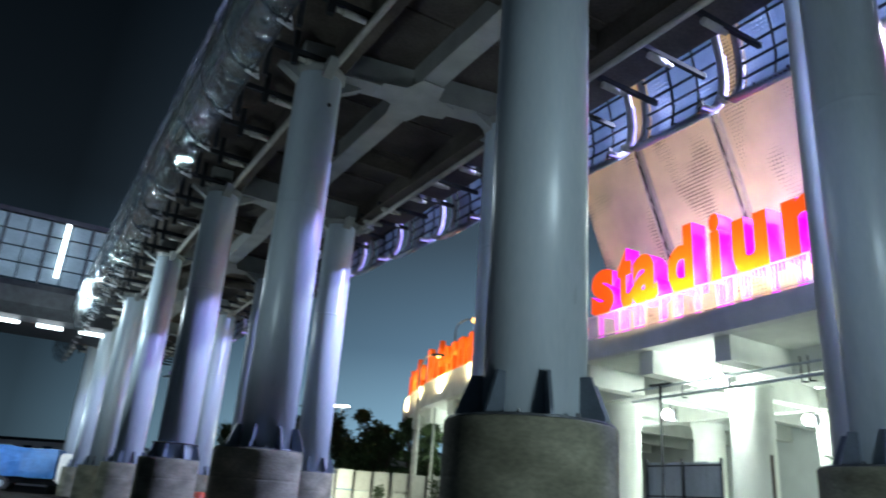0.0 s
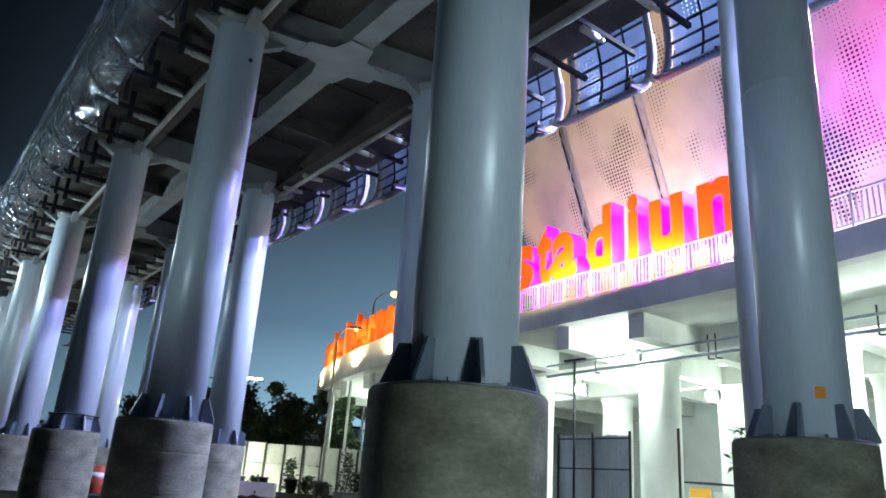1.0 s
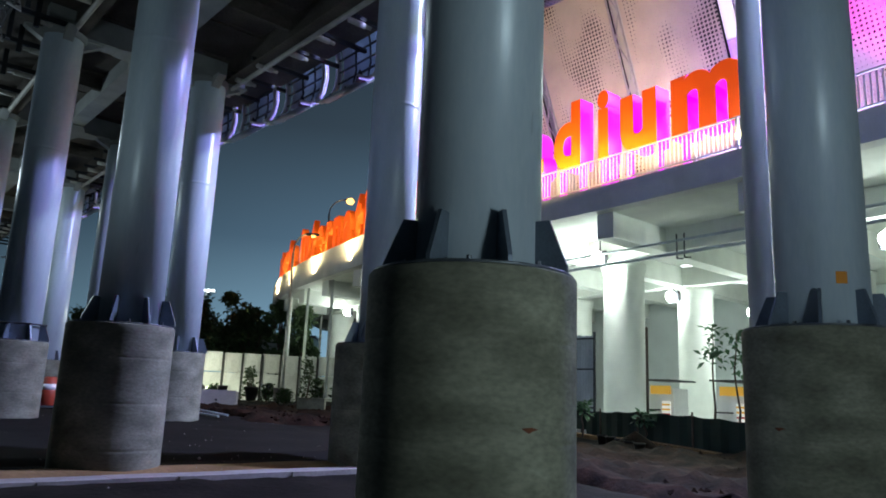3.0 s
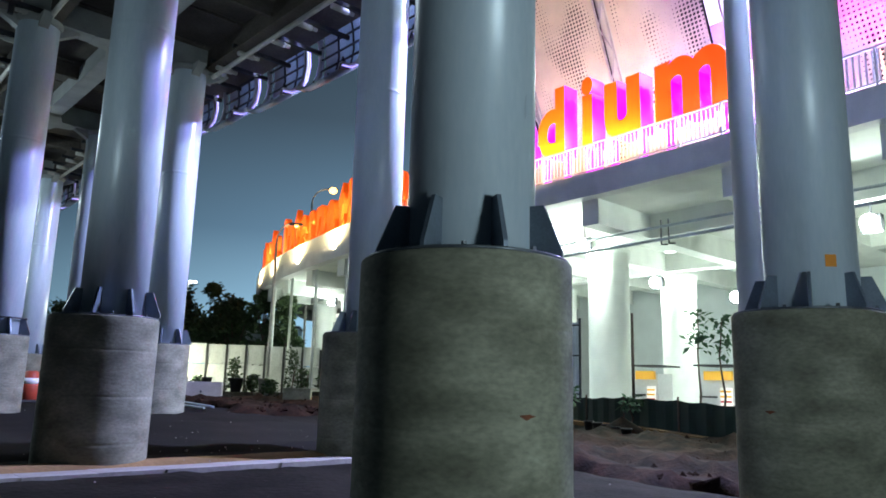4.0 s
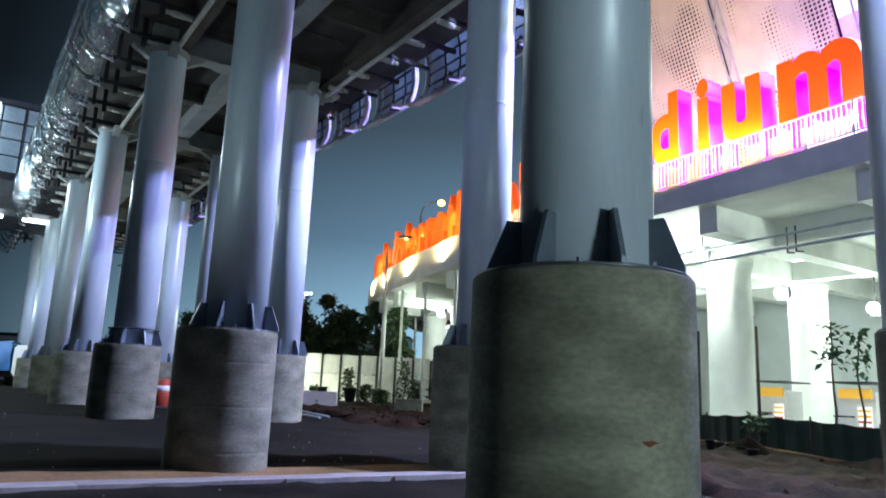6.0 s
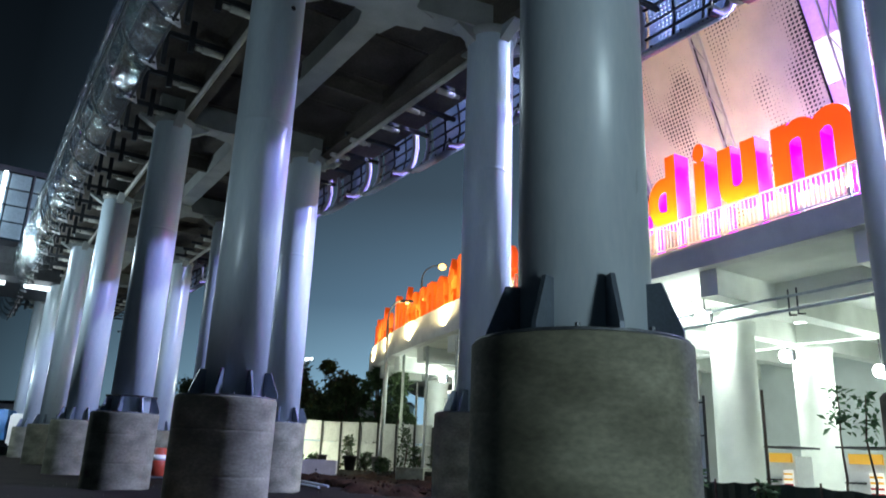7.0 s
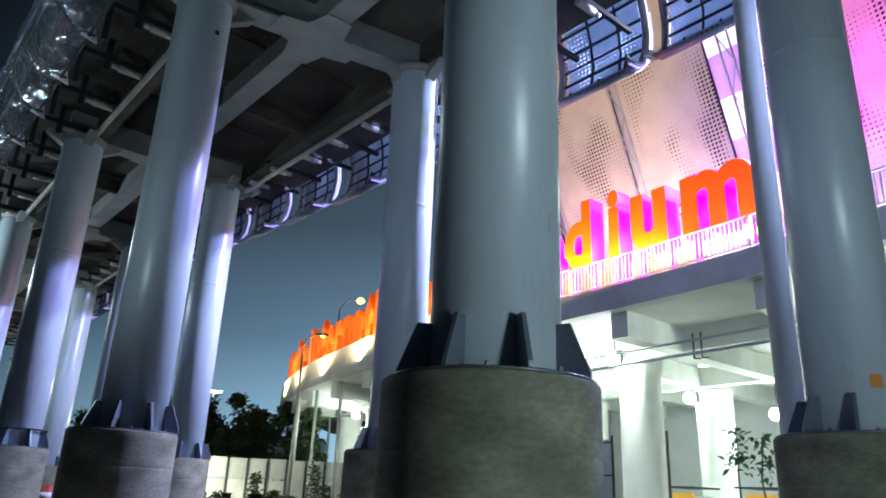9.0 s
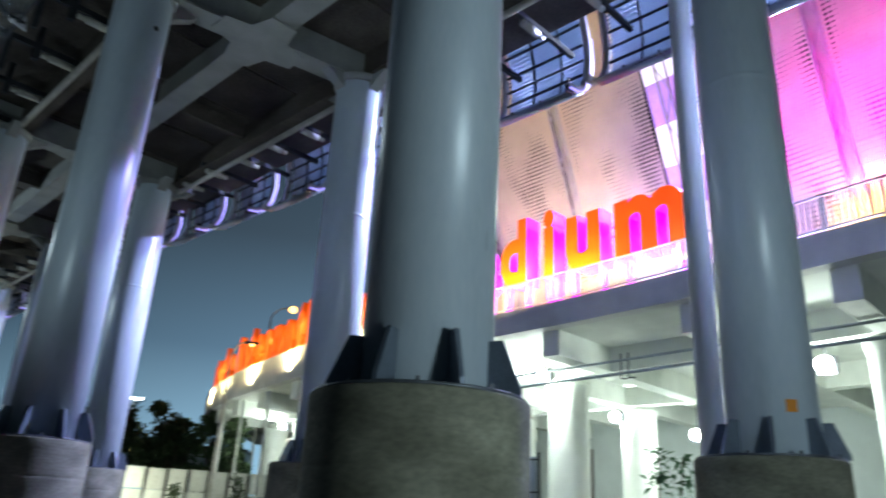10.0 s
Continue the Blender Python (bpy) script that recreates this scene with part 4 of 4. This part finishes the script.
def sapling(u, v, h, seed):
    rnd = random.Random(seed)
    s = thing("sapling", at(u, v, ground_z(u, v)), "young sapling with drooping broad leaves", "sapling", "saplings by the netting")
    tr = B()
    rings = []
    for k in range(7):
        r = 0.03 * (1 - k / 6) + 0.012
        cx, cy = 0.05 * math.sin(k * 1.3 + seed), 0.05 * math.cos(k * 1.7)
        rings.append([tr.verts.new((cx + r * math.cos(j * 1.0472), cy + r * math.sin(j * 1.0472), h * k / 6)) for j in range(6)])
    for a, b in zip(rings, rings[1:]):
        for j in range(6):
            tr.faces.new((a[j], a[(j + 1) % 6], b[(j + 1) % 6], b[j])).smooth = True
    tr.faces.new(rings[-1])
    cr = B()
    for k in range(64):
        z = h * rnd.uniform(0.66, 1.02)
        ang = rnd.uniform(0, 6.28)
        r = rnd.uniform(0.05, 0.42) * (1.25 - z / h * 0.5)
        p = Vector((r * math.cos(ang), r * math.sin(ang), z + rnd.uniform(-0.1, 0.1)))
        leaf(cr, p, rnd, 0.26)
    part("trunk", tr, M_BARK, s)
    tagged(part("crown", cr, M_LEAF2, s), kind="stuff")


def leaf(bm, p, rnd, size):
    q = Euler((rnd.uniform(-0.9, 0.9), rnd.uniform(-0.9, 0.9), rnd.uniform(0, 6.28))).to_quaternion()
    s = size * rnd.uniform(0.6, 1.25)
    vs = [bm.verts.new(p + q @ Vector(c)) for c in ((0, 0, 0), (0.5 * s, 0.28 * s, 0.04 * s), (s, 0, -0.12 * s), (0.5 * s, -0.28 * s, 0.04 * s))]
    bm.faces.new(vs)


sapling(15.7, 6.35, 3.5, 3)
sapling(15.9, 5.75, 3.3, 5)
sapling(16.4, 11.6, 1.2, 8)
sapling(16.2, 9.0, 0.9, 11)
solid("stake", tube(B(), (0, 0, -0.2), (0.03, 0.02, 3.75), 0.045, seg=8), M_BARK, at(17.0, 9.4, 0.45), "bare thin wooden stake in the planting", "stake")


def kiosk(u, v, w, seed):
    k = thing("kiosk", at(u, v, 0.62), "small lit kiosk with a yellow fascia board", "kiosk", "kiosks under the podium")
    part("body", box(B(), 0.0, 1.2, -w / 2, w / 2, 0, 1.75), M_RAIL, k, "white lit kiosk body")
    part("fascia_board", box(B(), -0.14, -0.003, -w / 2 + 0.1, w * 0.35, 1.5, 1.86), M_YELLOW, k, "yellow fascia board")
    part("roof", box(B(), -0.35, 1.7, -w / 2 - 0.1, w / 2 + 0.1, 2.06, 2.12), M_DARK, k)
    part("poster", box(B(), -0.05, -0.004, -w * 0.40, -w * 0.08, 0.35, 1.2), M_BOARD, k, "red printed poster")
    for i in range(4):
        part("poster_bar", box(B(), -0.065, -0.052, -w * 0.39, -w * 0.08, 0.42 + i * 0.2, 0.5 + i * 0.2), M_REDTXT if i < 2 else M_YELLOW, k)
    part("counter", box(B(), -0.25, -0.004, w * 0.02, w * 0.46, 0.8, 0.86), M_DARK, k)


kiosk(24.0, 13.3, 1.2, 1)
kiosk(24.0, 10.0, 1.5, 2)
kiosk(25.0, 6.3, 1.5, 3)
for i in range(5):
    u, v = 13.5 + i * 0.32, 7.4 + i * 0.55
    p = thing("plant_pot", at(u, v, ground_z(u, v)), "small black plastic plant pot on the soil", "plant pot", "row of pots")
    part("pot", lathe(B(), [(0.11, 0), (0.15, 0.26), (0.165, 0.26), (0.165, 0.3), (0.13, 0.3), (0.12, 0.24)], 16), M_POT, p)

# ---- far yard ----
def block(u, v, rz):
    b = B()
    box(b, -0.8, 0.8, -0.42, 0.42, 0, 0.85)
    bmesh.ops.bevel(b, geom=b.edges[:], offset=0.04, segments=2, affect="EDGES")
    bb = solid("concrete_block", b, M_KERB, at(u, v, ground_z(u, v) - 0.04, 0, 0, rz), "pale cast concrete block resting on soil", "concrete block", "row of concrete blocks")
    part("lifting_hole", lathe(B(), [(0.05, 0), (0.05, 0.012), (0.03, 0.012)], 12), M_DARK, bb, m=pose(0, -0.421, 0.45, 90, 0, 0))
    return bb


BLK = [(-8.3, 33.0), (-6.6, 33.5), (-10.0, 32.5)]
INV = BASE.inverted()
for i, (x, y) in enumerate(BLK):
    q = INV @ Vector((x, y, 0))
    block(q.x, q.y, -34 + 3 * i)


def yard(x, y):
    q = INV @ Vector((x, y, 0))
    return q.x, q.y


def fence():
    f = thing("yard_wall", pose(0, 0, 1.0), "whitewashed precast panel wall with dark posts", "wall", kind="structure")
    x0, y0, x1, y1 = -24.0, 47.0, -0.5, 51.5
    d = Vector((x1 - x0, y1 - y0, 0))
    k = 20
    ang = math.degrees(math.atan2(d.y, d.x))
    pl = d.length / k
    pan = mesh_of(box(B(), 0.06, pl - 0.06, -0.04, 0.04, -0.4, 1.6), "panel", M_FENCE)
    pan2 = mesh_of(box(B(), 0.06, pl - 0.06, -0.035, 0.045, 1.62, 2.85), "panel", M_FENCE)
    po = mesh_of(box(B(), -0.07, 0.07, -0.12, 0.02, -0.5, 2.75), "post", M_POT)
    for i in range(k):
        p = Vector((x0, y0, 0)) + d * i / k
        m = pose(p.x, p.y, 0, 0, 0, ang)
        part("panel", pan, None, f, "", m)
        part("panel", pan2, None, f, "", m @ pose(0, 0, 0.02 * (i % 3)))
        part("post", po, None, f, "", m)


fence()


def tree(x, y, h, r, seed, base=0.3, leaves=5200):
    rnd = random.Random(seed)
    t = thing("tree", pose(x, y, 1.0), "dark broad-leaved tree behind the yard wall", "tree", "trees behind the wall")
    tr = B()
    tube(tr, (0, 0, -0.2), (0.1, 0, h * 0.45), 0.28, 0.16, 10)
    clumps = []
    for i in range(15):
        a = rnd.uniform(0, 6.28)
        rr = r * math.sqrt(rnd.uniform(0.02, 1)) * 0.8
        z = h * rnd.uniform(base + 0.1, 0.93)
        k = 1 - max(0, (z / h - 0.5)) * 1.1
        c = Vector((rr * math.cos(a) * k, rr * math.sin(a) * k, z))
        clumps.append((c, r * rnd.uniform(0.22, 0.42)))
        tube(tr, (0.1, 0, h * rnd.uniform(0.25, 0.45)), c, 0.08, 0.025, 6)
    clumps.append((Vector((0, 0, h * 0.95)), r * 0.2))
    cr = B()
    for i in range(leaves):
        c, cs = clumps[i % len(clumps)]
        dv = Vector((rnd.gauss(0, 1), rnd.gauss(0, 1), rnd.gauss(0, 0.8)))
        dv = dv.normalized() * cs * rnd.uniform(0.3, 1.1)
        leaf(cr, c + dv, rnd, 0.5)
    part("trunk", tr, M_BARK, t)
    tagged(part("crown", cr, M_LEAF, t), kind="stuff")


tree(-16.6, 64, 8.3, 3.6, 1, 0.25)
tree(-13.0, 65, 8.6, 3.2, 2, 0.2)
tree(-20.5, 66, 7.6, 3.5, 3, 0.2)
tree(-10.5, 62, 7.0, 2.5, 4, 0.2)
tree(-7.6, 58, 7.6, 1.7, 5, 0.2, 1600)
tree(-5.6, 56, 6.9, 1.5, 6, 0.2, 1400)
tree(-25.5, 70, 7.2, 3.6, 7, 0.2)
tree(-31.0, 72, 6.6, 3.8, 8, 0.2)


def shrub(x, y, h, seed, z=1.0):
    rnd = random.Random(seed)
    s = thing("shrub", pose(x, y, z), "dark leafy shrub in front of the wall", "shrub", "shrubs by the wall")
    st, cr = B(), B()
    for i in range(5):
        a = rnd.uniform(0, 6.28)
        tube(st, (0, 0, -0.1), (0.3 * math.cos(a), 0.3 * math.sin(a), h * 0.8), 0.03, 0.012, 5)
    for i in range(320):
        z = h * rnd.uniform(0.1, 1.0)
        a, r = rnd.uniform(0, 6.28), 0.55 * (1.1 - z / h * 0.6) * math.sqrt(rnd.random())
        leaf(cr, Vector((r * math.cos(a), r * math.sin(a), z)), rnd, 0.24)
    part("stem", st, M_BARK, s)
    tagged(part("foliage", cr, M_LEAF, s), kind="stuff")


for i, (x, y, h) in enumerate(((-7.6, 46.5, 1.9), (-6.4, 46.0, 1.0), (-4.2, 46.5, 2.6), (-3.4, 45.5, 1.4), (-2.2, 46, 1.6), (-9.6, 46.2, 0.8), (-5.2, 44.5, 0.7), (-11.0, 46, 0.6), (-1.0, 44, 1.5))):
    shrub(x, y, h, 20 + i, 0.95)
for i, (x, y, w) in enumerate(((-8.9, 45.4, 0.7), (-10.2, 45.6, 0.5), (-7.2, 45.2, 0.9), (-5.6, 45.0, 0.8))):
    solid("planter", lathe(B(), [(0.3 * w, 0), (0.42 * w, 0.75), (0.46 * w, 0.75), (0.46 * w, 0.82), (0.36 * w, 0.8), (0.34 * w, 0.7)], 20), M_KERB if i % 2 else M_POT,
          pose(x, y, 0.95), "round planter tub standing before the wall", "planter", "planters by the wall")
# spotlight at the wall
sp = thing("spot_lamp", pose(-10.7, 45.6, 0.95), "small glaring spot lamp aimed at the wall", "spot lamp")
part("stand", box(B(), -0.12, 0.12, -0.12, 0.12, 0, 0.5), M_DARK, sp)
part("glass", box(B(), -0.16, 0.16, 0.02, 0.16, 0.52, 0.8), M_LAMP, sp, "glaring lamp glass")
lamp("spot_lamp_light", "POINT", pose(-10.7, 46.2, 1.8), 700, (0.95, 1.0, 0.75), 0.1)


def street_lamp(x, y, z, h, arm, lit, label):
    s = thing("street_lamp", pose(x, y, z), label, "street lamp", "street lamps")
    part("pole", tube(B(), (0, 0, -0.3), (0, 0, h - 1.2), 0.11, 0.07, 12), M_TUBE, s, "slim galvanised pole")
    bm = B()
    pts = [Vector((arm * (1 - math.cos(a)), 0, h - 1.2 + 1.2 * math.sin(a))) for a in (math.pi / 2 * k / 8 for k in range(9))]
    for a, b in zip(pts, pts[1:]):
        tube(bm, a, b, 0.05, seg=8)
    part("arm", bm, M_TUBE, s, "curved arm")
    hd = B()
    box(hd, arm - 0.1, arm + 0.75, -0.16, 0.16, h - 0.07, h + 0.07)
    bmesh.ops.bevel(hd, geom=hd.edges[:], offset=0.05, segments=2, affect="EDGES")
    part("head", hd, M_DARK, s)
    g = B()
    bmesh.ops.create_uvsphere(g, u_segments=16, v_segments=8, radius=0.34 if lit else 0.12)
    for v in g.verts:
        v.co = Vector((v.co.x + arm + 0.35, v.co.y, v.co.z * 0.8 + h - 0.1))
    part("lamp_glass", g, M_SODIUM, s, "glowing warm lamp glass")
    return s


street_lamp(-4.75, 60.0, 1.0, 16.2, 1.3, True, "tall street lamp with a glowing warm head")
street_lamp(-5.45, 45.0, 1.0, 9.9, 0.75, False, "slim street lamp with a curved arm by the yard")


# far left: vehicles, barriers, lights
def cone(u, v):
    c = thing("traffic_cone", at(u, v, ground_z(u, v)), "orange plastic traffic barrier drum", "traffic cone")
    part("body", lathe(B(), [(0.34, 0), (0.3, 0.55), (0.22, 1.0), (0.16, 1.05)], 18), M_CONE, c)
    part("base", box(B(), -0.4, 0.4, -0.4, 0.4, -0.02, 0.06), M_POT, c)
    part("band", lathe(B(), [(0.292, 0.6), (0.262, 0.8), (0.2, 0.8)], 18), M_RAIL, c)


cone(2.6, 24.5)
cone(3.4, 26.0)


def far_building(x, y, w, d, h, seed):
    rnd = random.Random(seed)
    b = thing("far_building", pose(x, y, 0.9), "distant low building with a few lit windows", "building", "far buildings")
    part("wall", box(B(), -w / 2, w / 2, -d / 2, d / 2, -0.5, h), M_EDGE, b)
    part("roof", box(B(), -w / 2 - 0.3, w / 2 + 0.3, -d / 2 - 0.3, d / 2 + 0.3, h + 0.003, h + 0.4), M_DARK, b)
    for i in range(int(w / 3)):
        for j in range(int(h / 3)):
            lit = rnd.random() < 0.35
            part("window", box(B(), -w / 2 + 1 + i * 3, -w / 2 + 2.4 + i * 3, -d / 2 - 0.06, -d / 2 - 0.01, 1 + j * 3, 2.4 + j * 3), M_GLASSLIT if lit else M_DARK, b)


far_building(-20, 150, 14, 10, 11, 1)
far_building(-70, 105, 34, 12, 6, 2)
far_building(-58, 150, 26, 12, 8, 3)


def light_mast(x, y, h):
    m = thing("light_mast", pose(x, y, 0.9), "far floodlight mast with a cluster of white lamps", "light mast", "far light masts")
    part("pole", tube(B(), (0, 0, -0.5), (0, 0, h), 0.25, 0.14, 10), M_TUBE, m)
    part("crossbar", box(B(), -1.6, 1.6, -0.1, 0.1, h - 0.1, h + 0.1), M_DARK, m)
    for i in range(4):
        part("lamp", box(B(), -1.5 + i * 0.8, -1.0 + i * 0.8, -0.3, -0.11, h + 0.1 * (i % 2), h + 0.45), M_TUBELIT, m, "white flood lamp")


light_mast(-30.4, 128.5, 16.8)
light_mast(-39.2, 94, 5.4)
light_mast(-40.6, 97, 3.8)


def truck(u, v, rz):
    t = thing("parked_truck", at(u, v, ground_z(u, v), 0, 0, rz), "parked truck under a crumpled blue tarpaulin", "truck")
    cab = box(B(), -1.1, 1.1, 0.0, 1.9, 0.6, 2.5)
    for q in cab.verts:
        if q.co.z > 2 and q.co.y < 0.5:
            q.co.y += 0.5
    bmesh.ops.bevel(cab, geom=cab.edges[:], offset=0.12, segments=2, affect="EDGES")
    part("cab", cab, M_RAIL, t, "white cab")
    part("windscreen", box(B(), -0.9, 0.9, 0.16, 0.2, 1.55, 2.2), M_DARK, t, m=pose(0, 0.16, 0, -14, 0, 0))
    bed = box(B(), -1.15, 1.15, 2.0, 6.2, 0.9, 2.7)
    bmesh.ops.subdivide_edges(bed, edges=bed.edges[:], cuts=5, use_grid_fill=True)
    for q in bed.verts:
        q.co += 0.12 * Vector((noise.noise(q.co * 1.3), noise.noise(q.co * 1.3 + Vector((5, 0, 0))), noise.noise(q.co * 1.1 + Vector((0, 9, 0)))))
    part("tarpaulin", bed, M_BLUE, t, "crumpled blue tarpaulin")
    part("chassis", box(B(), -0.5, 0.5, 0.2, 6.1, 0.5, 0.88), M_DARK, t)
    for x in (-0.95, 0.95):
        for y in (0.9, 5.0):
            wh = part("wheel", tube(B(), (x - 0.14, y, 0.42), (x + 0.14, y, 0.42), 0.44, seg=20), M_POT, t)
            part("rim", tube(B(), (x - 0.15, y, 0.42), (x + 0.15, y, 0.42), 0.22, seg=14), M_ZINC, wh)
    for x in (-0.75, 0.75):
        part("headlight", box(B(), x - 0.16, x + 0.16, -0.06, 0.02, 0.85, 1.05), M_TUBELIT, t)


truck(1.2, 49.0, 75)
# added lamp in the air, no source there, to brighten the tarpaulin
lamp("tarp_fill_light", "POINT", at(-3.4, 45.5, 4.6), 420, (0.75, 0.9, 1.0), 0.2)
solid("rebar", tube(B(), (0, 0, 0), (-1.45, -6.8, -0.02), 0.035, seg=8), M_ZINC, at(7.35, 23.8, ground_z(7.35, 23.8) + 0.12), "long thin steel rod lying on the dirt", "steel rod")
solid("rebar", tube(B(), (0, 0, 0), (-0.9, -6.0, -0.02), 0.035, seg=8), M_ZINC, at(6.5, 23.0, ground_z(6.5, 23.0) + 0.1), "long thin steel rod lying on the dirt", "steel rod")
cv = thing("culvert", at(11.5, 20.9, ground_z(11.5, 20.9) - 0.25, 0, 0, 30), "short dark precast concrete culvert box on the soil", "culvert")
for nm, b in (("side", (-0.6, -0.48, -0.6, 0.6, -0.05, 0.85)), ("side", (0.48, 0.6, -0.6, 0.6, -0.05, 0.85)), ("top", (-0.6, 0.6, -0.6, 0.6, 0.852, 0.97)), ("base", (-0.478, 0.478, -0.6, 0.6, -0.05, 0.06))):
    part(nm, box(B(), *b), M_CONC, cv)
# black sheet inside stands in for the shade of the open end
part("back", box(B(), -0.478, 0.478, 0.45, 0.55, 0.062, 0.85), M_POT, cv)
